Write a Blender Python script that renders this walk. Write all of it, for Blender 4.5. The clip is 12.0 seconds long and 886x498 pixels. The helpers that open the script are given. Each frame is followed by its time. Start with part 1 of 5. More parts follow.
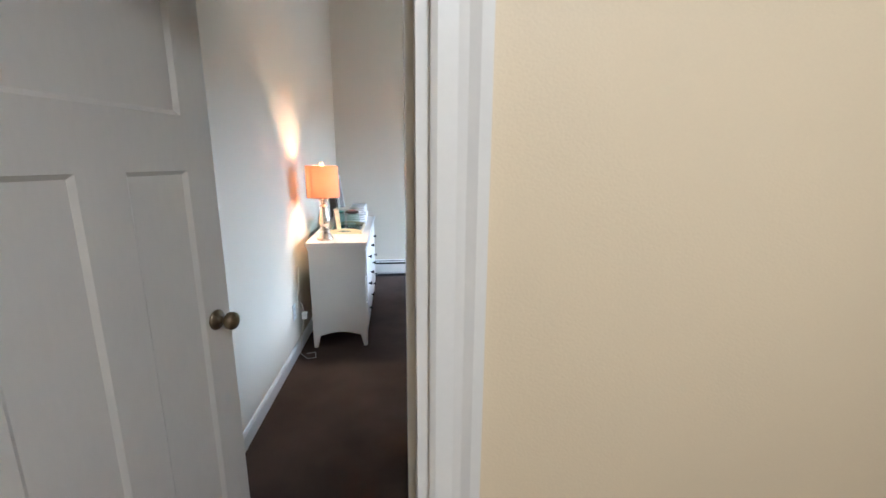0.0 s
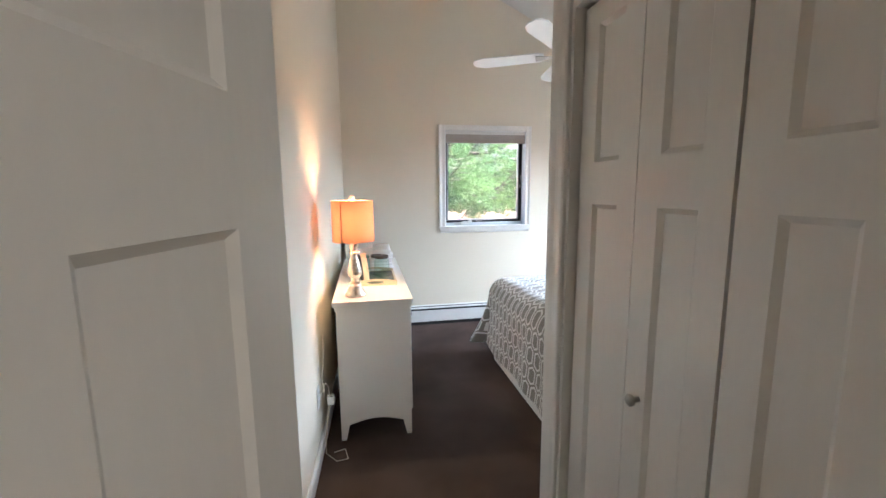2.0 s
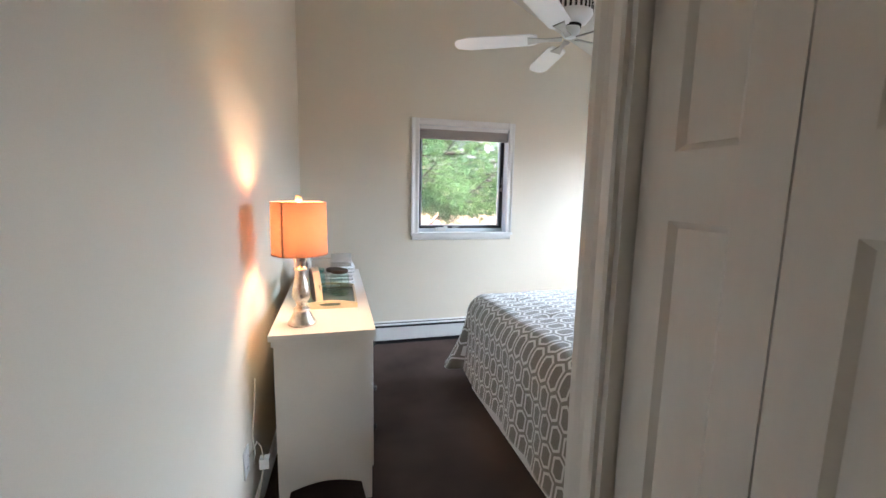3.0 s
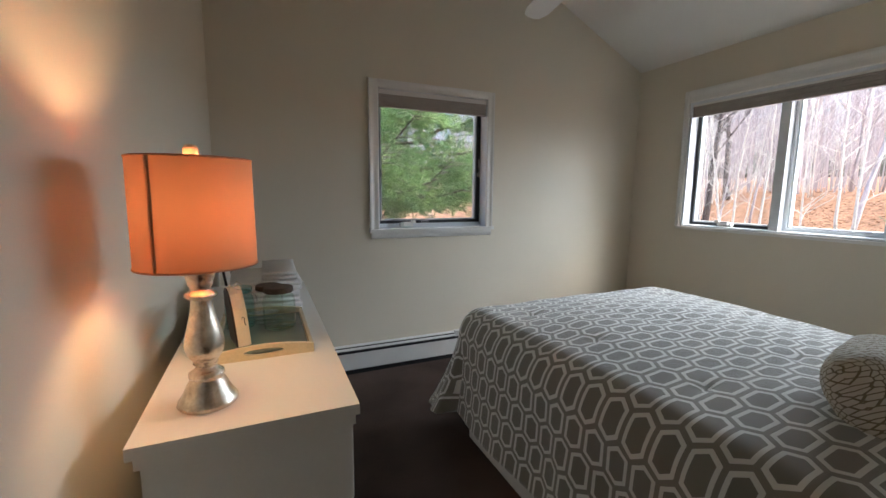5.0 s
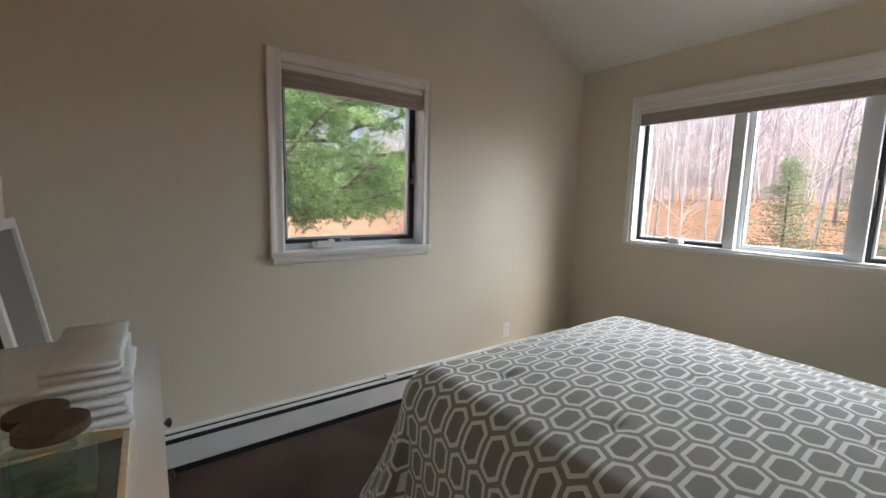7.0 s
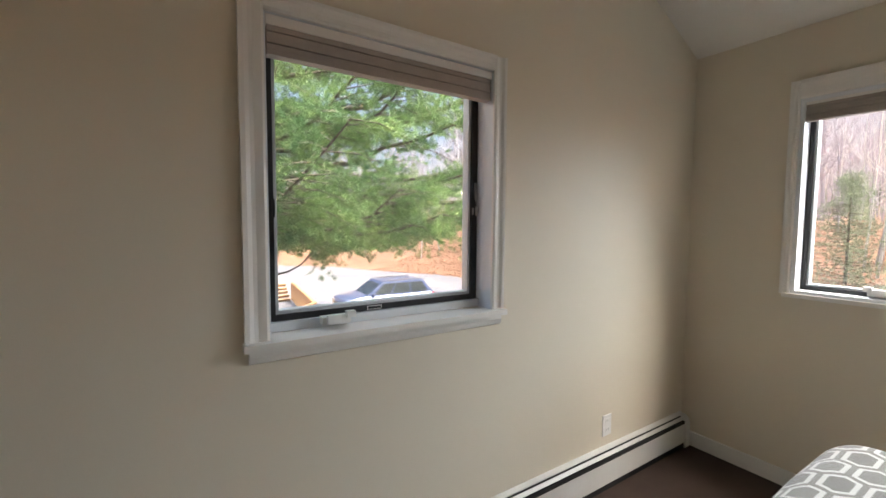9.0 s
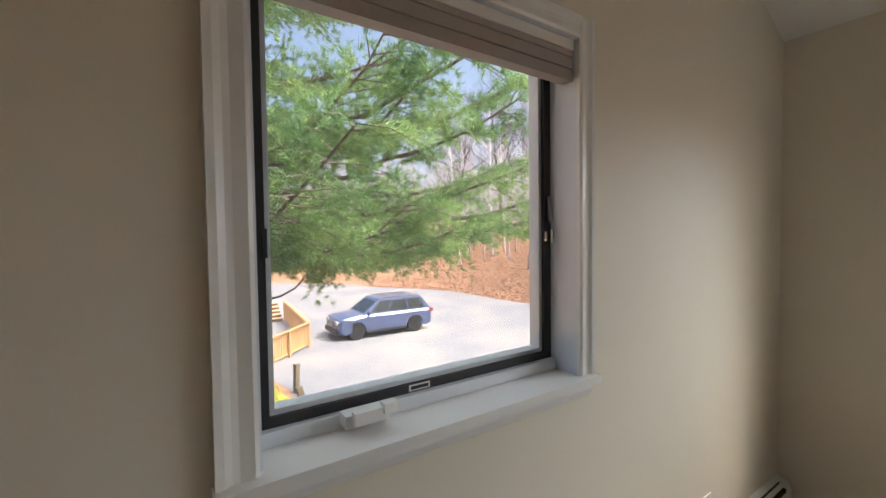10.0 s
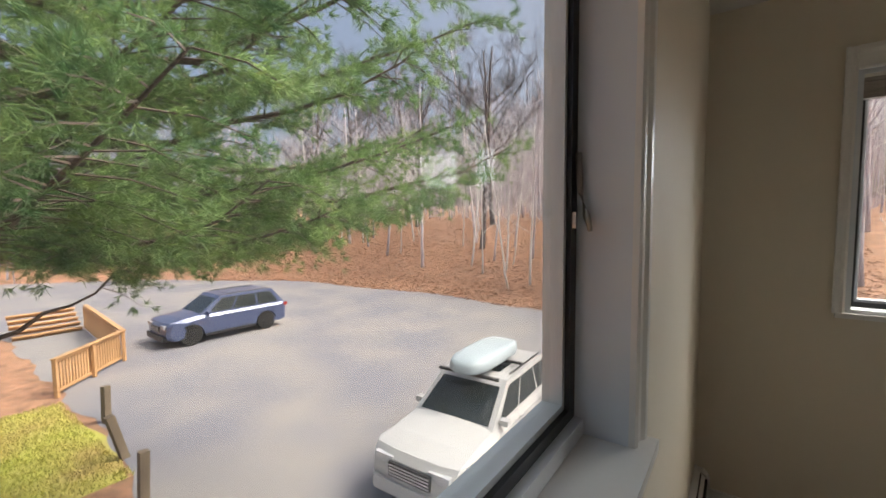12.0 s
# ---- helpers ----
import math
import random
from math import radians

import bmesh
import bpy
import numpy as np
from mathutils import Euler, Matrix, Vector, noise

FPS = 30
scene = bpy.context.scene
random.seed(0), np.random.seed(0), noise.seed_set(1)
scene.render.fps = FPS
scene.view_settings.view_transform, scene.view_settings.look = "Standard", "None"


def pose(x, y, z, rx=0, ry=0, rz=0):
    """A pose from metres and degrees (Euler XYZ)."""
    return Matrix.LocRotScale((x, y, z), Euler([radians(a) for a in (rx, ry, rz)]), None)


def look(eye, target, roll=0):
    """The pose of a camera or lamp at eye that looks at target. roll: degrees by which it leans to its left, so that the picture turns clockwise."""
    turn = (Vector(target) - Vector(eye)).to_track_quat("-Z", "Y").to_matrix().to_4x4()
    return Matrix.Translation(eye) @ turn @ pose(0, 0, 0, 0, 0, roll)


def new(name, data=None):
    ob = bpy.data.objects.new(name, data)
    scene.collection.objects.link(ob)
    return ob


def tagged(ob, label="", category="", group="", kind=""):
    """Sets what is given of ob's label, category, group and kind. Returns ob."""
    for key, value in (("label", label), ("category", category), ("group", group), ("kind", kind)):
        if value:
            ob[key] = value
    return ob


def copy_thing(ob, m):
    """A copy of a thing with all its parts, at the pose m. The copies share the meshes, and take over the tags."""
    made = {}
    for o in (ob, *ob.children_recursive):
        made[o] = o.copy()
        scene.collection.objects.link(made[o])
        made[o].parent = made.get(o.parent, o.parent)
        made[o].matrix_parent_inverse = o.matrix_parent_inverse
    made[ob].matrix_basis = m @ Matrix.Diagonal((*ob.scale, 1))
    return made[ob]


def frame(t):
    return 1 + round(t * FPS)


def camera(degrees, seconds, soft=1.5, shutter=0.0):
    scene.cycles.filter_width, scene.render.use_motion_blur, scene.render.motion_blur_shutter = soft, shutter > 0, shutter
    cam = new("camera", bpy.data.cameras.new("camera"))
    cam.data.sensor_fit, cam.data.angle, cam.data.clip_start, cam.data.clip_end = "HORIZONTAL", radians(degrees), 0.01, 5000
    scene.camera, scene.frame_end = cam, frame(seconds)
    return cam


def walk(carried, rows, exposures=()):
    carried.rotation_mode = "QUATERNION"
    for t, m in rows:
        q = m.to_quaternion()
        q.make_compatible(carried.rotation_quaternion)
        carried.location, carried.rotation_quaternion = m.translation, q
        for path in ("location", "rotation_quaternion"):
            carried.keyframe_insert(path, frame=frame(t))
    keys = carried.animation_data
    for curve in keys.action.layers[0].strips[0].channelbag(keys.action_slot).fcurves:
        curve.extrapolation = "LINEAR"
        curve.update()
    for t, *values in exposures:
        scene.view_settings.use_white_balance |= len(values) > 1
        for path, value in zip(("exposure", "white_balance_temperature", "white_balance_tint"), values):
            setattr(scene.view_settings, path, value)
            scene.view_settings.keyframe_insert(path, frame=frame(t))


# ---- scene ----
# tuned values
SKY_STRENGTH = 0.15
W1_POWER, W2_POWER, SIDE_POWER = 3.0, 185.0, 30.0
BULB_POWER, HALL_POWER = 1.75, 2.9
EXPOSURES = [(0.0, 3.5, 5000, 8), (0.5, 3.7, 5100, 9), (1.2, 3.6, 5350, 10), (3.2, 3.05, 5550, 10), (4.8, 1.8, 5950, 9), (6.7, 1.85, 6200, 10), (8.3, 2.0, 6550, 11), (9.5, 1.92, 6550, 11), (10.5, 1.55, 6650, 11), (12.0, 1.02, 6850, 11)]
# end of values
cam = camera(94.7, 12.0, shutter=0.12)
PATH = [
    (0, (1.304, -5.056, 1.444), (1.544, -3.117, 1.015), 0.5),
    (0.5, (1.192, -4.883, 1.456), (1.241, -2.91, 1.129), 0.2),
    (1, (1.097, -4.717, 1.466), (1.137, -2.737, 1.187), -0.2),
    (1.5, (0.938, -4.496, 1.453), (1.131, -2.524, 1.183), -0.7),
    (2, (0.863, -4.282, 1.449), (1.226, -2.337, 1.16), -0.5),
    (2.5, (0.899, -4.034, 1.431), (1.354, -2.108, 1.14), 0.1),
    (3, (0.945, -3.793, 1.447), (1.448, -1.877, 1.168), 1.1),
    (3.2, (0.962, -3.701, 1.441), (1.469, -1.786, 1.165), 1.1),
    (4.8, (0.935, -2.976, 1.324), (1.664, -1.134, 1.051), 0.3),
    (5, (0.922, -2.926, 1.321), (1.719, -1.112, 1.051), 0.5),
    (5.5, (0.905, -2.822, 1.332), (1.849, -1.079, 1.065), 0.7),
    (6, (0.918, -2.696, 1.345), (1.98, -1.022, 1.08), 0.8),
    (6.5, (1.012, -2.531, 1.369), (2.144, -0.903, 1.101), 1.1),
    (8.3, (1.344, -1.668, 1.379), (2.53, -0.068, 1.184), 1.4),
    (8.5, (1.402, -1.6, 1.406), (2.552, 0.027, 1.222), 1.0),
    (9, (1.472, -1.347, 1.427), (2.551, 0.332, 1.296), 0.4),
    (9.5, (1.506, -1.048, 1.476), (2.61, 0.617, 1.393), -0.8),
    (10, (1.573, -0.789, 1.482), (2.684, 0.873, 1.415), -0.7),
    (10.5, (1.636, -0.585, 1.497), (2.787, 1.049, 1.413), -0.4),
    (11, (1.641, -0.42, 1.494), (2.896, 1.134, 1.387), -0.4),
    (11.5, (1.681, -0.239, 1.491), (3.093, 1.172, 1.362), -0.5),
    (12, (1.795, -0.155, 1.478), (3.406, 1.022, 1.336), -0.6),
]
walk(cam, [(t, look(eye, target, roll)) for t, eye, target, roll in PATH], EXPOSURES)

# ---- exposure and light ----
GROUND = -3.3
world = bpy.data.worlds.new("world")
scene.world = world
world.use_nodes = True
wn = world.node_tree
sky = wn.nodes.new("ShaderNodeTexSky")
sky.sky_type, sky.sun_disc = "NISHITA", False
sky.sun_elevation, sky.sun_rotation = radians(53), radians(145)
sky.air_density, sky.dust_density, sky.ozone_density = 0.8, 8.0, 0.6
wn.links.new(sky.outputs[0], wn.nodes["Background"].inputs[0])
wn.nodes["Background"].inputs[1].default_value = SKY_STRENGTH


def lamp(name, kind, m, power, colour=(1, 1, 1), size=0.1, size_y=None, angle=None):
    d = bpy.data.lights.new(name, kind)
    d.energy, d.color = power, colour
    if kind == "AREA":
        d.shape, d.size, d.size_y = "RECTANGLE", size, size_y or size
    elif kind == "SUN":
        d.angle = angle
    else:
        d.shadow_soft_size = size
    ob = new(name, d)
    ob.matrix_world = m
    return ob


lamp("sun", "SUN", look((4.6, -6.6, 10.8), (0, 0, 0)), 1.4, (1, 0.985, 0.97), angle=radians(30))
lamp("window_skylight", "AREA", look((2.14, 1.55, 2.7), (2.14, -1.3, 1.1)), W1_POWER, (0.84, 0.92, 1.0), 1.8, 1.0)
lamp("window_skylight", "AREA", look((7.0, -1.7, 3.2), (2.6, -1.5, 1.2)), W2_POWER, (0.84, 0.92, 1.0), 4.6, 2.6)
lamp("window_skylight", "AREA", look((8.6, -5.8, 2.7), (2.6, -0.9, 1.3)), SIDE_POWER, (0.86, 0.93, 1.0), 5.0, 3.6)
lamp("bulb_light", "POINT", pose(0.785, -1.89, 1.283), BULB_POWER, (1.0, 0.68, 0.36), 0.03)
lamp("hall_light", "AREA", look((1.75, -5.7, 2.40), (1.75, -5.7, 0)), HALL_POWER, (1.0, 0.90, 0.76), 0.5, 0.5)


# ---- materials ----
def material(name, colour, rough=0.5, metal=0.0, vary=0.0, scale=3.0, grain=0.0, gscale=200.0, bump=0.0, bscale=150.0,
             colour2=None, spec=0.5, stretch=(1, 1, 1), ramp=(0.35, 0.65), per_object=0.0, coat=0.0):
    """Two scales of variation and a fine relief over one base colour."""
    m = bpy.data.materials.new(name)
    m.use_nodes = True
    t = m.node_tree
    n, l = t.nodes, t.links
    b = n["Principled BSDF"]
    b.inputs["Roughness"].default_value, b.inputs["Metallic"].default_value = rough, metal
    b.inputs["Specular IOR Level"].default_value = spec
    b.inputs["Coat Weight"].default_value = coat
    co = n.new("ShaderNodeTexCoord")
    mp = n.new("ShaderNodeMapping")
    mp.inputs["Scale"].default_value = stretch
    l.new(co.outputs["Object"], mp.inputs[0])
    big = n.new("ShaderNodeTexNoise")
    big.inputs["Scale"].default_value, big.inputs["Detail"].default_value = scale, 5
    l.new(mp.outputs[0], big.inputs["Vector"])
    cr = n.new("ShaderNodeValToRGB")
    c2 = colour2 or tuple(c * (1 - vary) for c in colour)
    cr.color_ramp.elements[0].color, cr.color_ramp.elements[1].color = (*c2, 1), (*colour, 1)
    cr.color_ramp.elements[0].position, cr.color_ramp.elements[1].position = ramp
    l.new(big.outputs[0], cr.inputs[0])
    out = cr.outputs[0]
    if grain or bump:
        fine = n.new("ShaderNodeTexNoise")
        fine.inputs["Scale"].default_value, fine.inputs["Detail"].default_value = gscale, 3
        l.new(mp.outputs[0], fine.inputs["Vector"])
    if grain:
        mr = n.new("ShaderNodeMapRange")
        mr.inputs["From Min"].default_value, mr.inputs["From Max"].default_value = 0.3, 0.7
        mr.inputs["To Min"].default_value, mr.inputs["To Max"].default_value = 1 - grain, 1 + grain
        l.new(fine.outputs[0], mr.inputs[0])
        mul = n.new("ShaderNodeVectorMath")
        mul.operation = "SCALE"
        l.new(out, mul.inputs[0])
        l.new(mr.outputs[0], mul.inputs["Scale"])
        out = mul.outputs[0]
    if per_object:
        oi = n.new("ShaderNodeObjectInfo")
        mr2 = n.new("ShaderNodeMapRange")
        mr2.inputs["To Min"].default_value, mr2.inputs["To Max"].default_value = 1 - per_object, 1 + per_object
        l.new(oi.outputs["Random"], mr2.inputs[0])
        mul2 = n.new("ShaderNodeVectorMath")
        mul2.operation = "SCALE"
        l.new(out, mul2.inputs[0])
        l.new(mr2.outputs[0], mul2.inputs["Scale"])
        out = mul2.outputs[0]
    l.new(out, b.inputs["Base Color"])
    if bump:
        bp = n.new("ShaderNodeBump")
        bp.inputs["Strength"].default_value, bp.inputs["Distance"].default_value = bump, 0.004
        l.new(fine.outputs[0], bp.inputs["Height"])
        l.new(bp.outputs[0], b.inputs["Normal"])
    return m


M = {}
M["wall"] = material("wall_paint", (0.73, 0.66, 0.535), 0.6, vary=0.03, scale=1.2, grain=0.012, gscale=260, bump=0.12)
M["ceiling"] = material("ceiling_paint", (0.76, 0.73, 0.67), 0.75, vary=0.02, scale=1.5, grain=0.02, gscale=180, bump=0.2)
M["hall"] = material("hall_paint", (0.74, 0.62, 0.43), 0.55, vary=0.03, scale=1.3, grain=0.012, gscale=240, bump=0.12)
M["trim"] = material("trim_paint", (0.80, 0.78, 0.74), 0.32, vary=0.03, scale=4, grain=0.01, gscale=90, bump=0.04)
M["door"] = material("door_paint", (0.76, 0.73, 0.68), 0.33, vary=0.03, scale=3, grain=0.012, gscale=70, bump=0.05, stretch=(1, 1, 0.25))
M["carpet"] = material("carpet_pile", (0.108, 0.075, 0.062), 0.97, vary=0.35, scale=2.2, grain=0.45, gscale=420, bump=1.0, spec=0.1)
M["dresser"] = material("dresser_paint", (0.78, 0.75, 0.70), 0.35, vary=0.03, scale=5, grain=0.01, gscale=120, bump=0.03)
M["knob_dark"] = material("dark_knob", (0.03, 0.028, 0.026), 0.3, metal=0.6, vary=0.2)
M["brass"] = material("antique_brass", (0.30, 0.24, 0.16), 0.28, metal=1.0, vary=0.3, scale=30, grain=0.1, gscale=200)
M["nickel"] = material("brushed_nickel", (0.45, 0.43, 0.40), 0.3, metal=1.0, vary=0.1, scale=30)
M["mercury"] = material("mercury_glass", (0.82, 0.76, 0.64), 0.27, metal=0.9, vary=0.4, scale=28, grain=0.12, gscale=160, bump=0.25, colour2=(0.5, 0.43, 0.36))
M["vinyl"] = material("window_vinyl", (0.72, 0.75, 0.78), 0.35, vary=0.03, scale=6)
M["black_frame"] = material("dark_sash", (0.022, 0.022, 0.024), 0.45, vary=0.3, scale=20)
M["blind"] = material("blind_fabric", (0.42, 0.37, 0.33), 0.8, vary=0.08, scale=8, grain=0.06, gscale=400, bump=0.3)
M["heater"] = material("heater_enamel", (0.74, 0.73, 0.70), 0.35, vary=0.05, scale=6, grain=0.015, gscale=80)
M["black"] = material("black_gap", (0.012, 0.012, 0.012), 0.7, vary=0.2)
M["linen"] = material("white_linen", (0.74, 0.72, 0.69), 0.9, vary=0.06, scale=9, grain=0.05, gscale=500, bump=0.4)
M["towel"] = material("white_terry", (0.90, 0.89, 0.87), 0.98, vary=0.06, scale=14, grain=0.1, gscale=600, bump=1.0, spec=0.1)
M["tray"] = material("tray_wood", (0.66, 0.55, 0.36), 0.5, vary=0.18, scale=14, grain=0.06, gscale=120, stretch=(1, 4, 1))
M["tray_base"] = material("tray_floor", (0.17, 0.205, 0.16), 0.2, vary=0.15, scale=9)
M["lid"] = material("rusty_lid", (0.095, 0.062, 0.042), 0.65, metal=0.3, vary=0.4, scale=60, grain=0.2, gscale=260, bump=0.3)
M["cream"] = material("cream_paint", (0.80, 0.68, 0.48), 0.5, vary=0.08, scale=20, grain=0.04, gscale=150)
M["dark_wood"] = material("dark_wood", (0.045, 0.028, 0.022), 0.5, vary=0.3, scale=12, grain=0.1, gscale=100, stretch=(1, 1, 0.2))
M["grey_board"] = material("grey_board", (0.19, 0.18, 0.16), 0.5, vary=0.06, scale=10)
M["plastic"] = material("white_plastic", (0.82, 0.81, 0.78), 0.35, vary=0.02)
M["fan_white"] = material("fan_enamel", (0.82, 0.82, 0.81), 0.3, vary=0.03, scale=8)
M["cord"] = material("cream_cord", (0.62, 0.55, 0.44), 0.5, vary=0.08)
M["asphalt"] = material("worn_asphalt", (0.29, 0.275, 0.27), 0.9, vary=0.25, scale=0.35, grain=0.06, gscale=14, bump=0.02, colour2=(0.20, 0.20, 0.23), ramp=(0.38, 0.62))
M["bark"] = material("bark", (0.16, 0.125, 0.105), 0.95, vary=0.5, scale=9, grain=0.35, gscale=40, bump=1.0, stretch=(1, 1, 0.3))
M["dark_bark"] = material("dark_bark", (0.15, 0.13, 0.13), 0.95, vary=0.4, scale=6, grain=0.3, gscale=30, bump=0.8, stretch=(1, 1, 0.3))
M["pine_bark"] = material("pine_bark", (0.15, 0.125, 0.11), 0.95, vary=0.5, scale=7, grain=0.4, gscale=30, bump=1.0, stretch=(1, 1, 0.3))
# pale lavender colour holds the distance haze, not the bark's own tone
M["far_haze_bark"] = material("far_woods_haze_bark", (0.62, 0.57, 0.62), 0.95, vary=0.3, scale=0.6, grain=0.2, gscale=30)
M["birch"] = material("birch_bark", (0.80, 0.78, 0.75), 0.8, vary=0.6, scale=9, grain=0.1, gscale=40, stretch=(1, 1, 2.5), ramp=(0.3, 0.42))
# grey bark lightened as well, with haze painted into its colour
M["haze_grey_bark"] = material("haze_grey_bark", (0.64, 0.60, 0.65), 0.95, vary=0.35, scale=5, grain=0.2, gscale=30, stretch=(1, 1, 0.3), per_object=0.3)
M["needles"] = material("pine_needles", (0.30, 0.44, 0.16), 0.6, vary=0.55, scale=1.6, colour2=(0.07, 0.17, 0.065), ramp=(0.3, 0.66))
for key in ("needles",):
    t_ = M[key].node_tree
    tl_, ad_ = t_.nodes.new("ShaderNodeBsdfTranslucent"), t_.nodes.new("ShaderNodeMixShader")
    ad_.inputs[0].default_value = 0.4
    t_.links.new(t_.nodes["Principled BSDF"].inputs["Base Color"].links[0].from_socket, tl_.inputs[0])
    t_.links.new(t_.nodes["Principled BSDF"].outputs[0], ad_.inputs[1])
    t_.links.new(tl_.outputs[0], ad_.inputs[2])
    t_.links.new(ad_.outputs[0], t_.nodes["Material Output"].inputs[0])
M["spruce"] = material("spruce_needles", (0.44, 0.54, 0.34), 0.7, vary=0.5, scale=1.2)
M["shrub"] = material("shrub_leaves", (0.30, 0.32, 0.06), 0.7, vary=0.4, scale=2)
M["grass"] = material("lawn_blades", (0.46, 0.48, 0.09), 0.85, vary=0.5, scale=0.8, colour2=(0.46, 0.36, 0.12))
M["leaf"] = material("oak_leaves", (0.46, 0.25, 0.15), 0.85, vary=0.5, scale=3.0, grain=0.3, gscale=12)
M["cedar"] = material("deck_lumber", (0.62, 0.36, 0.17), 0.7, vary=0.25, scale=5, grain=0.1, gscale=60, stretch=(1, 1, 0.2), per_object=0.12)
M["post_wood"] = material("weathered_post", (0.22, 0.17, 0.12), 0.9, vary=0.4, scale=9, grain=0.2, gscale=50, stretch=(1, 1, 0.2))
M["blue_paint"] = material("blue_car_paint", (0.075, 0.10, 0.20), 0.28, metal=0.3, vary=0.03, coat=0.6)
M["white_paint"] = material("white_car_paint", (0.49, 0.495, 0.50), 0.3, vary=0.03, coat=0.5)
M["tyre"] = material("tyre_rubber", (0.018, 0.018, 0.018), 0.85, vary=0.3)
M["rim"] = material("dark_rim", (0.06, 0.06, 0.065), 0.35, metal=0.8, vary=0.2)
M["rim_silver"] = material("silver_rim", (0.5, 0.5, 0.5), 0.3, metal=0.9, vary=0.2)
M["car_glass"] = material("tinted_car_glass", (0.02, 0.028, 0.03), 0.08, vary=0.2, spec=0.5)
M["chrome"] = material("chrome", (0.7, 0.7, 0.7), 0.15, metal=1.0)
M["lens"] = material("clear_lens", (0.6, 0.62, 0.64), 0.1, metal=0.3)
M["red_lens"] = material("red_lens", (0.35, 0.02, 0.02), 0.2)
M["box_grey"] = material("roof_box_plastic", (0.42, 0.50, 0.55), 0.4, vary=0.05)


def glass_material(name, colour=(1, 1, 1), rough=0.0, thin=True, gloss=0.02):
    m = bpy.data.materials.new(name)
    m.use_nodes = True
    n, l = m.node_tree.nodes, m.node_tree.links
    if thin:
        out = n["Material Output"]
        tr, gl, lw, mx, pw, ma = (n.new("ShaderNode" + k) for k in ("BsdfTransparent", "BsdfGlossy", "LayerWeight", "MixShader", "Math", "Math"))
        tr.inputs[0].default_value = (*colour, 1)
        gl.inputs["Roughness"].default_value = rough
        lw.inputs[0].default_value = 0.5
        pw.operation, ma.operation = "POWER", "MULTIPLY_ADD"
        pw.inputs[1].default_value, ma.inputs[1].default_value, ma.inputs[2].default_value = 4.0, 0.7, gloss
        l.new(lw.outputs["Facing"], pw.inputs[0])
        l.new(pw.outputs[0], ma.inputs[0])
        l.new(ma.outputs[0], mx.inputs[0])
        l.new(tr.outputs[0], mx.inputs[1])
        l.new(gl.outputs[0], mx.inputs[2])
        l.new(mx.outputs[0], out.inputs[0])
    else:
        b = n["Principled BSDF"]
        b.inputs["Base Color"].default_value = (*colour, 1)
        b.inputs["Transmission Weight"].default_value = 1
        b.inputs["Roughness"].default_value = rough
    return m


M["glass"] = glass_material("window_glass", (0.97, 0.99, 0.98), gloss=0.006)


def screen_material():
    m = bpy.data.materials.new("insect_screen")
    m.use_nodes = True
    n, l = m.node_tree.nodes, m.node_tree.links
    n.remove(n["Principled BSDF"])
    tr, di, mx = (n.new("ShaderNode" + k) for k in ("BsdfTransparent", "BsdfDiffuse", "MixShader"))
    di.inputs[0].default_value = (0.42, 0.43, 0.43, 1)
    mx.inputs[0].default_value = 0.11
    l.new(tr.outputs[0], mx.inputs[1])
    l.new(di.outputs[0], mx.inputs[2])
    l.new(mx.outputs[0], n["Material Output"].inputs[0])
    return m


M["screen"] = screen_material()
M["green_glass"] = glass_material("green_jar_glass", (0.90, 0.97, 0.93), 0.02)
M["clear_glass"] = glass_material("clear_jar_glass", (0.96, 0.985, 0.97), 0.02)
M["teal_glass"] = glass_material("teal_jar_glass", (0.72, 0.90, 0.90), 0.02)
M["acrylic"] = glass_material("clear_acrylic", (0.92, 0.92, 0.90), 0.05)


def shade_material():
    m = bpy.data.materials.new("coral_shade_linen")
    m.use_nodes = True
    n, l = m.node_tree.nodes, m.node_tree.links
    n.remove(n["Principled BSDF"])
    di, tl, mx, co, nz, cr = (n.new("ShaderNode" + k) for k in ("BsdfDiffuse", "BsdfTranslucent", "MixShader", "TexCoord", "TexNoise", "ValToRGB"))
    nz.inputs["Scale"].default_value = 260
    cr.color_ramp.elements[0].color, cr.color_ramp.elements[1].color = (0.74, 0.27, 0.125, 1), (0.80, 0.31, 0.15, 1)
    l.new(co.outputs["Object"], nz.inputs["Vector"])
    l.new(nz.outputs[0], cr.inputs[0])
    di.inputs[0].default_value = (0.62, 0.31, 0.18, 1)
    l.new(cr.outputs[0], tl.inputs[0])
    mx.inputs[0].default_value = 0.06
    l.new(di.outputs[0], mx.inputs[1])
    l.new(tl.outputs[0], mx.inputs[2])
    l.new(mx.outputs[0], n["Material Output"].inputs[0])
    return m


M["shade"] = shade_material()


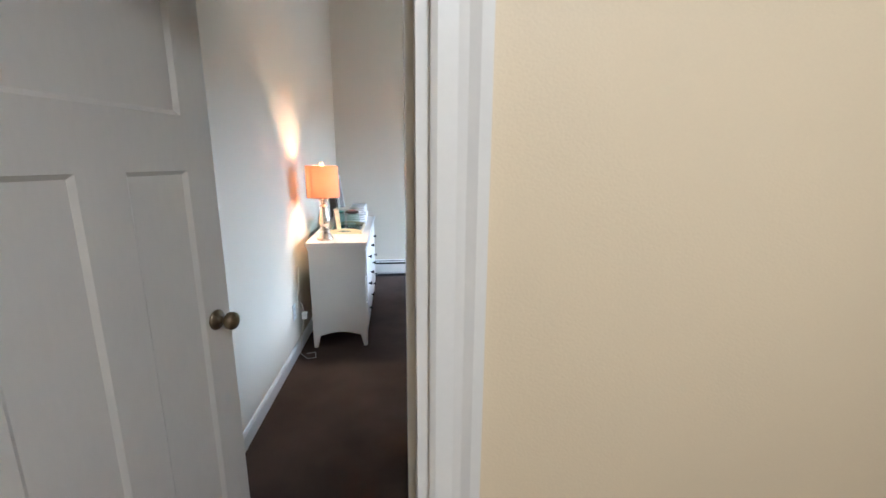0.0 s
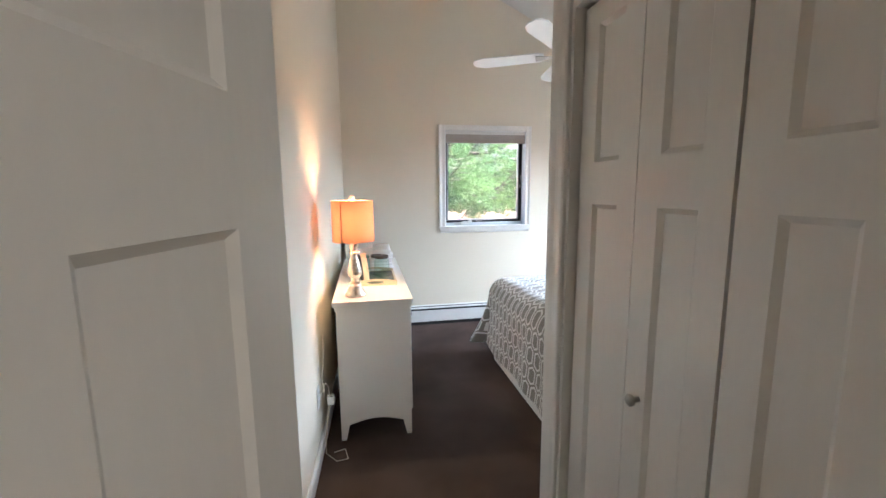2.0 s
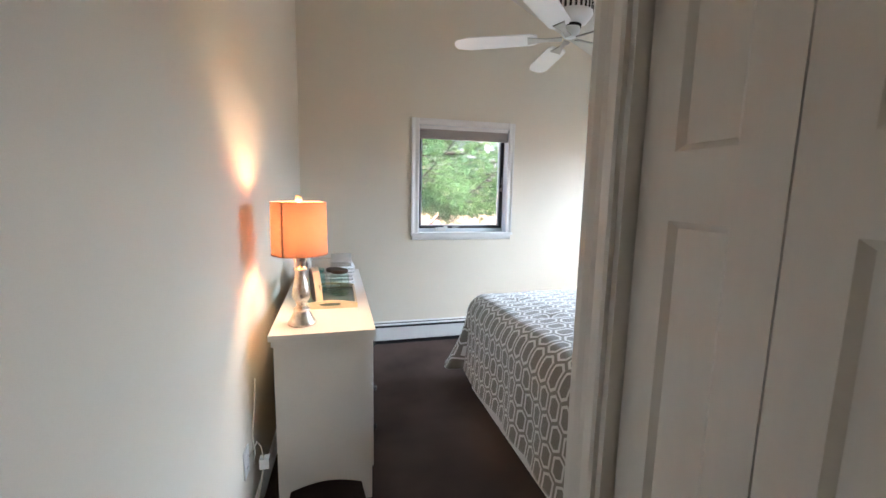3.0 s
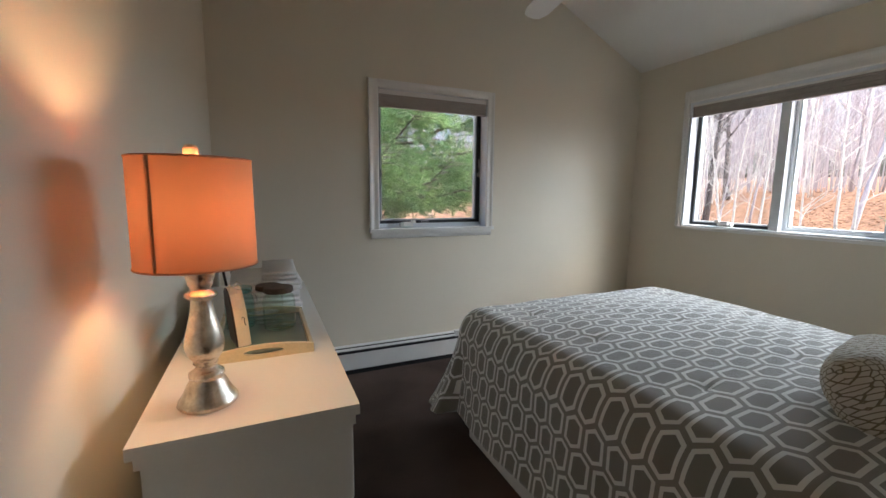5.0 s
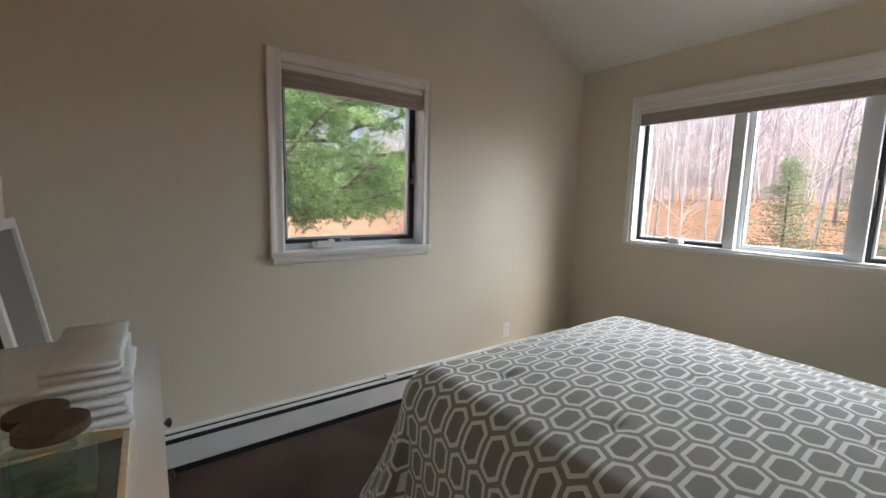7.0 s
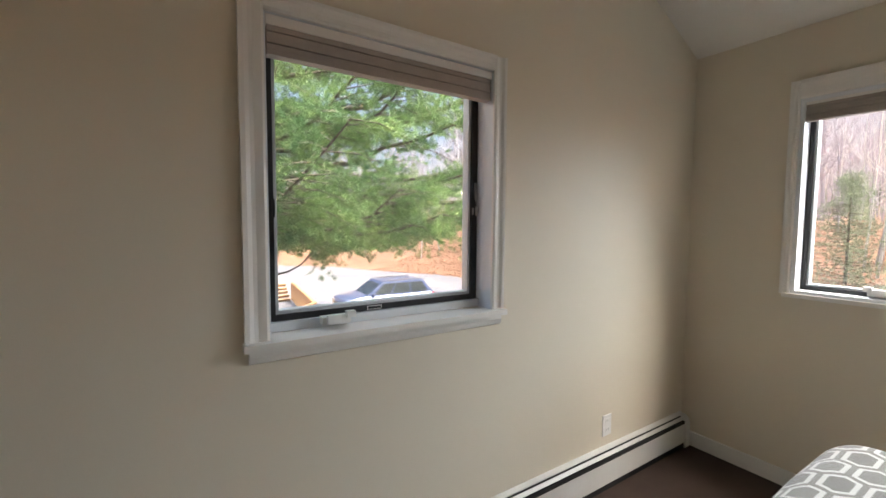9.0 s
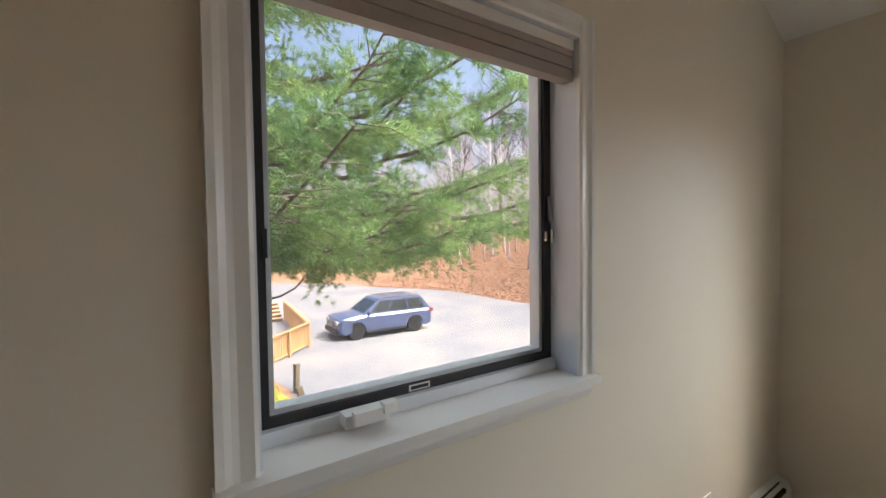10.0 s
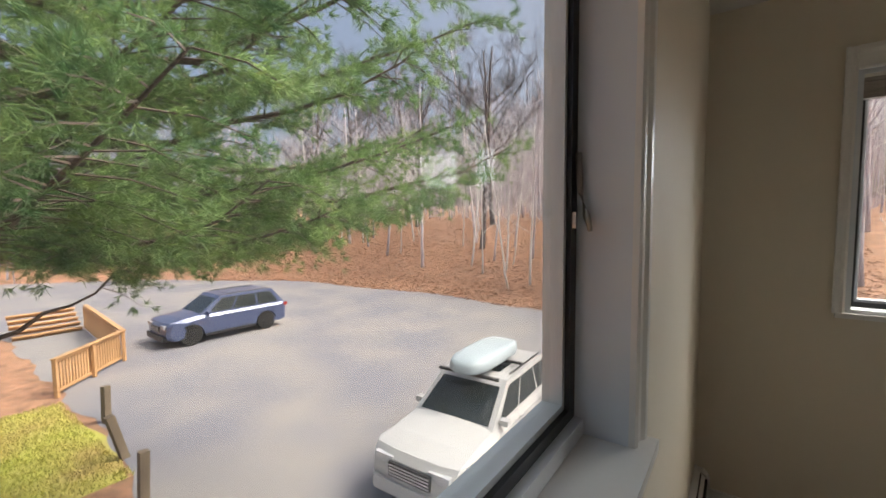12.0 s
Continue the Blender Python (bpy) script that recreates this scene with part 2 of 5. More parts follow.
def hex_material(name, ground_c, line_c, fill_c, pu, pv, line, gap, stretch_tip):
    """Rows of long hexagon rings, every other row set half a step on; u runs along the rows (metres), v across."""
    m = bpy.data.materials.new(name)
    m.use_nodes = True
    n, l = m.node_tree.nodes, m.node_tree.links
    b = n["Principled BSDF"]
    b.inputs["Roughness"].default_value = 0.9
    b.inputs["Specular IOR Level"].default_value = 0.15
    b.inputs["Sheen Weight"].default_value, b.inputs["Sheen Roughness"].default_value = 0.5, 0.5

    def mt(op, a, c=None, d=None):
        q = n.new("ShaderNodeMath")
        q.operation = op
        for i, v in enumerate((a, c, d)):
            if v is None:
                continue
            if isinstance(v, (int, float)):
                q.inputs[i].default_value = v
            else:
                l.new(v, q.inputs[i])
        return q.outputs[0]

    uv = n.new("ShaderNodeUVMap")
    sp = n.new("ShaderNodeSeparateXYZ")
    l.new(uv.outputs[0], sp.inputs[0])
    u, v = sp.outputs[0], sp.outputs[1]

    def ring(du, dv):
        x = mt("ABSOLUTE", mt("SUBTRACT", mt("PINGPONG", mt("ADD", u, du + pu / 2 + 400 * pu), pu / 2), 0.0))
        x = mt("SUBTRACT", pu / 2, x)
        y = mt("SUBTRACT", pv / 2, mt("PINGPONG", mt("ADD", v, dv + pv / 2 + 400 * pv), pv / 2))
        # distance of a long hexagon: side faces at |x|, slanting ends
        return mt("MAXIMUM", x, mt("ADD", mt("MULTIPLY", x, 0.5), mt("MULTIPLY", mt("SUBTRACT", y, stretch_tip), 0.866)))

    d = mt("MINIMUM", ring(0, 0), ring(pu / 2, pv / 2))
    outer = pu / 2 - gap / 2
    inside = mt("LESS_THAN", d, outer)
    core = mt("LESS_THAN", d, outer - line)
    nz = n.new("ShaderNodeTexNoise")
    nz.inputs["Scale"].default_value = 500
    co = n.new("ShaderNodeTexCoord")
    l.new(co.outputs["Object"], nz.inputs["Vector"])
    big = n.new("ShaderNodeTexNoise")
    big.inputs["Scale"].default_value, big.inputs["Detail"].default_value = 6, 4
    l.new(co.outputs["Object"], big.inputs["Vector"])

    def mix(f, a, c):
        q = n.new("ShaderNodeMix")
        q.data_type = "RGBA"
        l.new(f, q.inputs[0])
        for i, s in ((6, a), (7, c)):
            if isinstance(s, tuple):
                q.inputs[i].default_value = (*s, 1)
            else:
                l.new(s, q.inputs[i])
        return q.outputs[2]

    c = mix(core, mix(inside, ground_c, line_c), fill_c)
    f = mt("MULTIPLY_ADD", nz.outputs[0], 0.16, 0.92)
    f = mt("MULTIPLY", f, mt("MULTIPLY_ADD", big.outputs[0], 0.12, 0.94))
    sc = n.new("ShaderNodeVectorMath")
    sc.operation = "SCALE"
    l.new(c, sc.inputs[0])
    l.new(f, sc.inputs["Scale"])
    l.new(sc.outputs[0], b.inputs["Base Color"])
    bp = n.new("ShaderNodeBump")
    bp.inputs["Strength"].default_value, bp.inputs["Distance"].default_value = 0.5, 0.003
    l.new(mt("ADD", nz.outputs[0], mt("MULTIPLY", inside, 0.5)), bp.inputs["Height"])
    l.new(bp.outputs[0], b.inputs["Normal"])
    return m


M["hexcloth"] = hex_material("hexagon_cotton", (0.24, 0.218, 0.18), (0.74, 0.72, 0.67), (0.21, 0.19, 0.155), 0.093, 0.093 * 1.732 + 0.064, 0.012, 0.0145, 0.016)


def lattice_material():
    m = material("lattice_cotton", (0.60, 0.56, 0.48), 0.9, vary=0.06, scale=30, spec=0.1)
    n, l = m.node_tree.nodes, m.node_tree.links
    b = n["Principled BSDF"]
    src = b.inputs["Base Color"].links[0].from_socket
    uv, vo, lt, mx, mp = (n.new("ShaderNode" + k) for k in ("UVMap", "TexVoronoi", "Math", "Mix", "Mapping"))
    mp.inputs["Scale"].default_value = (80, 80, 1)
    mp.inputs["Rotation"].default_value = (0, 0, 0.5)
    vo.feature, vo.distance = "DISTANCE_TO_EDGE", "EUCLIDEAN"
    vo.voronoi_dimensions = "2D"
    vo.inputs["Scale"].default_value, vo.inputs["Randomness"].default_value = 1.0, 0.55
    lt.operation, lt.inputs[1].default_value = "LESS_THAN", 0.10
    mx.data_type = "RGBA"
    mx.inputs[7].default_value = (0.21, 0.175, 0.12, 1)
    l.new(uv.outputs[0], mp.inputs[0])
    l.new(mp.outputs[0], vo.inputs["Vector"])
    l.new(vo.outputs["Distance"], lt.inputs[0])
    l.new(lt.outputs[0], mx.inputs[0])
    l.new(src, mx.inputs[6])
    l.new(mx.outputs[2], b.inputs["Base Color"])
    return m


M["pillowcloth"] = lattice_material()


# ---- mesh helpers ----
def finish(name, bm, mat, smooth=False, bevel=0.0):
    if bevel:
        bmesh.ops.bevel(bm, geom=[e for e in bm.edges if len(e.link_faces) == 2 and e.calc_face_angle(0) > 0.6],
                        offset=bevel, segments=2, affect="EDGES", clamp_overlap=True)
    bmesh.ops.recalc_face_normals(bm, faces=bm.faces)
    me = bpy.data.meshes.new(name)
    bm.to_mesh(me)
    bm.free()
    me.materials.append(M[mat] if isinstance(mat, str) else mat)
    if smooth:
        for p in me.polygons:
            p.use_smooth = True
    return me


def part(name, bm, mat, parent=None, label="", smooth=False, bevel=0.0, kind="", m=None):
    ob = new(name, finish(name, bm, mat, smooth, bevel))
    if parent is not None:
        ob.parent = parent
    if m is not None:
        ob.matrix_basis = m
    return tagged(ob, label, kind=kind)


def thing(name, m, label, category, group=""):
    ob = new(name)
    ob.empty_display_size = 0.05
    ob.matrix_basis = m
    return tagged(ob, label, category, group)


def box(bm, x0, x1, y0, y1, z0, z1):
    v = [bm.verts.new((x, y, z)) for x in (x0, x1) for y in (y0, y1) for z in (z0, z1)]
    for f in ((0, 1, 3, 2), (4, 6, 7, 5), (0, 4, 5, 1), (2, 3, 7, 6), (0, 2, 6, 4), (1, 5, 7, 3)):
        bm.faces.new([v[i] for i in f])
    return v


def boxes(*items):
    bm = bmesh.new()
    for b in items:
        box(bm, *b)
    return bm


def prism(pts, d0, d1, axis="y"):
    """A flat outline, given in the two other axes, drawn out along one axis."""
    bm = bmesh.new()
    put = {"x": lambda a, b, d: (d, a, b), "y": lambda a, b, d: (a, d, b), "z": lambda a, b, d: (a, b, d)}[axis]
    lo = [bm.verts.new(put(a, b, d0)) for a, b in pts]
    hi = [bm.verts.new(put(a, b, d1)) for a, b in pts]
    bm.faces.new(lo)
    bm.faces.new(hi[::-1])
    for i in range(len(pts)):
        j = (i + 1) % len(pts)
        bm.faces.new((lo[i], lo[j], hi[j], hi[i]))
    return bm


def lathe(profile, seg=32, bm=None, centre=(0, 0, 0), caps=True):
    bm = bm or bmesh.new()
    rings = []
    for r, z in profile:
        rings.append([bm.verts.new((centre[0] + r * math.cos(2 * math.pi * i / seg), centre[1] + r * math.sin(2 * math.pi * i / seg), centre[2] + z)) for i in range(seg)])
    for a, b in zip(rings, rings[1:]):
        for i in range(seg):
            j = (i + 1) % seg
            bm.faces.new((a[i], a[j], b[j], b[i]))
    if caps:
        bm.faces.new(rings[0][::-1])
        bm.faces.new(rings[-1])
    return bm


def tube(bm, pts, radii, seg=6, cap=True):
    """A round bar through points, with a radius at each."""
    pts = [Vector(p) for p in pts]
    rings = []
    for i, p in enumerate(pts):
        d = (pts[min(i + 1, len(pts) - 1)] - pts[max(i - 1, 0)]).normalized()
        a = d.orthogonal().normalized()
        if abs(d.z) < 0.95:
            a = d.cross(Vector((0, 0, 1))).normalized()
        else:
            a = d.cross(Vector((0, 1, 0))).normalized()
        b = d.cross(a)
        r = radii[i] if hasattr(radii, "__len__") else radii
        rings.append([bm.verts.new(p + r * (a * math.cos(2 * math.pi * k / seg) + b * math.sin(2 * math.pi * k / seg))) for k in range(seg)])
    for a, b in zip(rings, rings[1:]):
        for i in range(seg):
            j = (i + 1) % seg
            bm.faces.new((a[i], a[j], b[j], b[i]))
    if cap:
        bm.faces.new(rings[0][::-1])
        bm.faces.new(rings[-1])
    return bm


def raw(name, verts, faces, mat, parent=None, kind="", label="", category="", smooth=False):
    me = bpy.data.meshes.new(name)
    me.from_pydata(verts, [], faces)
    me.materials.append(M[mat])
    if smooth:
        for p in me.polygons:
            p.use_smooth = True
    ob = new(name, me)
    if parent is not None:
        ob.parent = parent
    return tagged(ob, label, category, kind=kind)


def wall_mesh(bm, lo, hi, zt, t0, t1, axis, holes=()):
    """A wall from lo to hi along an axis, t0..t1 thick, with a top given by zt(position); holes are (a0, a1, z0, z1)."""
    cuts = sorted({lo, hi, *[h for hole in holes for h in hole[:2]]})
    for a, b in zip(cuts, cuts[1:]):
        inside = [h for h in holes if h[0] <= a + 1e-6 and h[1] >= b - 1e-6]
        spans = []
        z = 0.0
        for h in sorted(inside, key=lambda q: q[2]):
            if h[2] > z + 1e-6:
                spans.append((z, h[2], h[2]))
            z = h[3]
        spans.append((z, zt(a), zt(b)))
        for z0, za, zb in spans:
            if axis == "x":
                p = [(a, t0, z0), (b, t0, z0), (b, t0, zb), (a, t0, za), (a, t1, z0), (b, t1, z0), (b, t1, zb), (a, t1, za)]
            else:
                p = [(t0, a, z0), (t0, b, z0), (t0, b, zb), (t0, a, za), (t1, a, z0), (t1, b, z0), (t1, b, zb), (t1, a, za)]
            v = [bm.verts.new(q) for q in p]
            for f in ((0, 1, 2, 3), (5, 4, 7, 6), (4, 0, 3, 7), (1, 5, 6, 2), (3, 2, 6, 7), (4, 5, 1, 0)):
                bm.faces.new([v[i] for i in f])


def structure(name, bm, mat, m=None, bevel=0.0):
    return part(name, bm, mat, None, "", False, bevel, "structure", m)


# ---- the room ----
XR, XL, EAVE, SLOPE = 4.215, 0.645, 2.449, 0.462
LEAN = math.atan(0.035)
LEFT = pose(XL, 0, 0, 0, 0, -math.degrees(LEAN))      # the side wall is a little out of square
HEAD_Y, CL_X, DOOR_Y, HALL_Y = -3.03, 1.465, -4.40, -4.52


def roof(x):
    return EAVE + SLOPE * (XR - x)


W1 = (1.683, 2.598, 1.033, 2.070)
W2 = (-2.52, -0.525, 1.057, 2.079)
flat = lambda h: (lambda a: h)
bm = bmesh.new()
wall_mesh(bm, 0.3, XR + 0.16, roof, 0.0, 0.16, "x", [W1])
structure("wall_north", bm, "wall")
bm = bmesh.new()
wall_mesh(bm, -3.2, 0.0, flat(EAVE), XR, XR + 0.16, "y", [W2])
structure("wall_east", bm, "wall")
bm = bmesh.new()
wall_mesh(bm, -4.55, 0.0, flat(roof(0.4)), -0.12, 0.0, "y")
structure("wall_west", bm, "wall", LEFT)
bm = bmesh.new()
wall_mesh(bm, CL_X + 0.111, XR, roof, HEAD_Y - 0.12, HEAD_Y, "x")
structure("wall_south", bm, "wall")
CLO = (-4.226, -3.118, 0.0, 1.985)
bm = bmesh.new()
wall_mesh(bm, DOOR_Y, HEAD_Y, flat(roof(CL_X)), CL_X, CL_X + 0.11, "y", [CLO])
structure("wall_closet", bm, "wall")
bm = bmesh.new()
box(bm, CL_X + 0.11, 2.3, DOOR_Y - 0.1, HEAD_Y - 0.13, -0.0, 0.01)
box(bm, 2.2, 2.3, DOOR_Y, HEAD_Y - 0.125, 0.01, 2.5)
box(bm, CL_X + 0.112, 2.2, DOOR_Y - 0.0, DOOR_Y + 0.02, 0.01, 2.5)
box(bm, CL_X + 0.112, 2.2, DOOR_Y + 0.02, HEAD_Y - 0.125, 2.3, 2.4)
structure("wall_closet_inside", bm, "wall")
DO = (0.545, 1.352, 0.0, 2.04)
bm = bmesh.new()
wall_mesh(bm, 0.3, 4.3, flat(roof(0.3)), DOOR_Y - 0.06, DOOR_Y, "x", [DO])
structure("wall_entry", bm, "wall")
bm = bmesh.new()
wall_mesh(bm, -0.4, 4.3, flat(2.44), HALL_Y, DOOR_Y - 0.062, "x", [DO])
structure("wall_hall_north", bm, "hall")
bm = bmesh.new()
box(bm, -0.5, -0.4, -6.6, HALL_Y, 0, 2.44)
box(bm, 4.2, 4.3, -6.6, HALL_Y, 0, 2.44)
box(bm, -0.5, 4.3, -6.7, -6.6, 0, 2.44)
structure("wall_hall", bm, "hall")
structure("ceiling_hall", boxes((-0.5, 4.3, -6.7, HALL_Y, 2.44, 2.54)), "ceiling")
structure("ceiling", prism([(0.2, roof(0.2)), (XR + 0.16, roof(XR + 0.16)), (XR + 0.16, roof(XR) + 0.1), (0.2, roof(0.2) + 0.18)], DOOR_Y - 0.06, 0.16, "y"), "ceiling")
structure("floor", boxes((-0.5, 4.4, -6.7, 0.16, -0.12, 0.0)), "carpet")
structure("house_floor_edge", boxes((-1.5, 4.37, -6.8, 0.155, GROUND, -0.13)), "wall")

# baseboards
structure("baseboard", prism([(0, 0), (0.015, 0), (0.015, 0.075), (0.006, 0.092), (0, 0.092)], -4.38, -2.1, "y"), "trim", LEFT)
structure("baseboard", prism([(0, 0), (0.015, 0), (0.015, 0.075), (0.006, 0.092), (0, 0.092)], -2.1, -0.07, "y"), "trim", LEFT)
structure("baseboard", boxes((XR - 0.014, XR, HEAD_Y, -0.001, 0, 0.09)), "trim")
structure("baseboard", boxes((CL_X, XR, HEAD_Y, HEAD_Y + 0.014, 0, 0.09)), "trim")


def casing_bar(bm, p, q, w, depth, out):
    """A stepped casing board from p to q (points on the wall), w wide towards `out`, standing proud along the third axis."""
    p, q, out = Vector(p), Vector(q), Vector(out)
    along = (q - p).normalized()
    proud = depth[0]
    prof = [(0, 0), (0, 0.011), (0.008, 0.015), (w * 0.45, 0.012), (w * 0.62, 0.014), (w * 0.8, 0.020), (w, 0.022), (w, 0)]
    n = Vector(proud)
    ring = []
    for s in (p, q):
        ring.append([bm.verts.new(s + out * a + n * b) for a, b in prof])
    k = len(prof)
    for i in range(k):
        j = (i + 1) % k
        bm.faces.new((ring[0][i], ring[0][j], ring[1][j], ring[1][i]))
    bm.faces.new(ring[0][::-1])
    bm.faces.new(ring[1])


# ---- windows ----
def window_unit(win, parent, a0, a1, z0, z1, put, sash=True, lock=True, s=0.028, dd=0.0, sb=None):
    sb = sb or s
    """One sash in the opening: put(a, d, z) lays it into the wall; d runs outwards."""
    def bar(bm, a, b, d0, d1, c, e):
        vs = box(bm, a, b, d0, d1, c, e)
        for v in vs:
            v.co = put(v.co.x, v.co.y + dd, v.co.z)
    bm = bmesh.new()
    bar(bm, a0, a1, 0.085, 0.11, z0, z0 + sb)
    bar(bm, a0, a1, 0.085, 0.11, z1 - s, z1)
    bar(bm, a0, a0 + s, 0.085, 0.11, z0 + sb, z1 - s)
    bar(bm, a1 - s, a1, 0.085, 0.11, z0 + sb, z1 - s)
    part("sash", bm, "black_frame" if lock else "vinyl", parent, "dark brown metal window sash" if lock else "white fixed window frame")
    bm = bmesh.new()
    e = s + 0.012
    for q in ((a0 + s, a1 - s, z0 + sb, z0 + sb + 0.012), (a0 + s, a1 - s, z1 - e, z1 - s), (a0 + s, a0 + e, z0 + sb + 0.012, z1 - e), (a1 - e, a1 - s, z0 + sb + 0.012, z1 - e)):
        bar(bm, q[0], q[1], 0.095, 0.135, q[2], q[3])
    part("outer_frame", bm, "vinyl", parent, "pale grey outer glazing frame")
    bm = bmesh.new()
    bar(bm, a0 + s, a1 - s, 0.118, 0.122, z0 + sb, z1 - s)
    g = part("pane", bm, "glass", parent, "clear window pane")
    g.visible_shadow = False
    if lock:
        bm = bmesh.new()
        bar(bm, a0 + s, a1 - s, 0.0925, 0.0935, z0 + sb, z1 - s)
        part("insect_screen", bm, "screen", parent, "fine grey insect screen").visible_shadow = False
    return g


def crank(parent, put, a, z):
    bm = bmesh.new()
    vs = []
    for q in ((a - 0.05, a + 0.05, 0.045, 0.085, z, z + 0.028), (a - 0.035, a + 0.045, 0.028, 0.05, z + 0.008, z + 0.036), (a + 0.03, a + 0.062, 0.02, 0.045, z + 0.024, z + 0.046)):
        vs += box(bm, *q)
    for v in vs:
        v.co = put(*v.co)
    part("crank_handle", bm, "plastic", parent, "white folding crank handle", bevel=0.004)


def latch(parent, put, a, z, side):
    bm = bmesh.new()
    vs = box(bm, a - 0.003, a + 0.003, 0.066, 0.074, z - 0.05, z + 0.07) + box(bm, a - 0.003, a + 0.003, 0.046, 0.056, z - 0.085, z - 0.060)
    for v in vs:
        v.co = put(*v.co)
    part("latch", bm, "nickel", parent, "grey metal sash latch", bevel=0.002)


def jamb_box(parent, a0, a1, z0, z1, put, name="window_frame", t=0.02):
    bm = bmesh.new()
    vs = []
    for q in ((a0, a0 + t, 0.0, 0.15, z0, z1), (a1 - t, a1, 0.0, 0.15, z0, z1), (a0 + t, a1 - t, 0.0, 0.15, z1 - t, z1), (a0 + t, a1 - t, 0.002, 0.15, z0, z0 + t)):
        vs += box(bm, *q)
    for v in vs:
        v.co = put(*v.co)
    return part(name, bm, "vinyl", parent, "white window jamb")


def blind(parent, a0, a1, z1, put, drop, mat="blind"):
    bm = bmesh.new()
    vs = []
    z = z1
    vs += box(bm, a0, a1, 0.006, 0.05, z - 0.03, z)
    part("headrail", _put(bm, put), "trim", parent, "white blind headrail", bevel=0.003)
    n = 5
    for i in range(n):
        bm = bmesh.new()
        h = (drop - 0.03) / n
        zt = z - 0.031 - i * h
        k = 0.004 * (i % 2)
        box(bm, a0 + 0.003, a1 - 0.003, 0.008 + k, 0.046 - k, zt - h + 0.002, zt)
        part("blind_fold", _put(bm, put), mat, parent, "", bevel=0.003)


def _put(bm, put):
    for v in bm.verts:
        v.co = put(*v.co)
    return bm


put1 = lambda a, d, z: Vector((a, d, z))
win1 = tagged(new("window_1"), "white-cased casement window with a raised fabric blind in the far bedroom wall", "window", kind="structure")
jamb_box(win1, W1[0], W1[1], 1.0145, W1[3], put1, t=0.018)
a0, a1, z0, z1 = 1.701, 2.580, 1.053, 2.052
window_unit(win1, win1, a0 + 0.001, a1 - 0.001, 1.088, z1 - 0.001, put1, s=0.031, dd=0.015, sb=0.022)
part("bottom_frame", boxes((a0 + 0.001, a1 - 0.001, 0.082, 0.150, z0 + 0.0005, 1.0875)), "vinyl", win1, "white vinyl frame under the sash")
bm = bmesh.new()
casing_bar(bm, (a0 - 0.006, 0, z0), (a0 - 0.006, 0, z1 + 0.057), 0.071, [(0, -1, 0)], (-1, 0, 0))
casing_bar(bm, (a1, 0, z0), (a1, 0, z1 + 0.057), 0.057, [(0, -1, 0)], (1, 0, 0))
casing_bar(bm, (a0 - 0.006, 0, z1), (a1, 0, z1), 0.057, [(0, -1, 0)], (0, 0, 1))
part("casing", bm, "trim", win1, "white moulded window casing")
part("window_sill", prism([(a0 - 0.082, -0.0005), (a0 - 0.082, -0.042), (a1 + 0.062, -0.042), (a1 + 0.062, -0.0005), (a1 - 0.0005, -0.0005), (a1 - 0.0005, 0.0815), (a0 + 0.0005, 0.0815), (a0 + 0.0005, -0.0005)], 1.0335, 1.0562, "z"), "trim", win1, "white window stool")
part("apron", prism([(0.0, 1.0335), (-0.016, 1.0335), (-0.018, 1.012), (-0.012, 0.992), (0, 0.986)], a0 - 0.066, a1 + 0.05, "x"), "trim", win1, "white moulded apron under the sill")
crank(win1, put1, 1.925, z0 + 0.0135)
bm = bmesh.new()
tube(bm, [(2.566, 0.094, 1.60), (2.566, 0.090, 1.53), (2.560, 0.076, 1.485), (2.552, 0.066, 1.455)], [0.006, 0.006, 0.007, 0.004], 8)
part("latch", bm, "nickel", win1, "bent metal sash lever", smooth=True)
part("sash_lock", boxes((2.550, 2.556, 0.092, 0.0985, 1.46, 1.49)), "nickel", win1, "grey metal keeper", bevel=0.002)
part("sash_lock", boxes((a0 + 0.027, a0 + 0.035, 0.093, 0.099, 1.44, 1.50)), "black_frame", win1, "black side lock", bevel=0.003)
part("label_plate", boxes((2.06, 2.12, 0.0985, 0.0995, 1.092, 1.107)), "trim", win1, "small white maker's label")
part("label_plate", boxes((2.064, 2.116, 0.0975, 0.0984, 1.095, 1.104)), "black_frame", win1, "black bars on the label")
blind(win1, a0 + 0.003, a1 - 0.003, z1 - 0.003, put1, 0.118)

put2 = lambda a, d, z: Vector((XR + d, a, z))
win2 = tagged(new("window_2"), "wide triple casement window with a raised fabric blind looking onto bare woods", "window", kind="structure")
b0, b1, z0, z1 = W2
jamb_box(win2, *W2, put2)
cuts = (b1, -1.209, -1.823, b0)
for i in range(3):
    hi, lo = cuts[i], cuts[i + 1]
    window_unit(win2, win2, lo + (0.03 if i < 2 else 0.02), hi - (0.03 if i > 0 else 0.02), z0 + 0.02, z1 - 0.02, put2, True, i != 1, s=0.021)
for y in cuts[1:3]:
    bm = bmesh.new()
    box(bm, y - 0.03, y + 0.03, 0.03, 0.15, z0 + 0.0205, z1 - 0.0205)
    part("mullion", _put(bm, put2), "vinyl", win2, "white window mullion")
for y in (-0.86, -2.15):
    crank(win2, put2, y, z0 + 0.026)
latch(win2, put2, -1.17, 1.46, 1)
latch(win2, put2, -1.86, 1.46, 1)
bm = bmesh.new()
casing_bar(bm, (XR, b0, z1), (XR, b1, z1), 0.095, [(-1, 0, 0)], (0, 0, 1))
casing_bar(bm, (XR, b1, z0), (XR, b1, z1 + 0.095), 0.04, [(-1, 0, 0)], (0, 1, 0))
part("casing", bm, "trim", win2, "white moulded window casing")
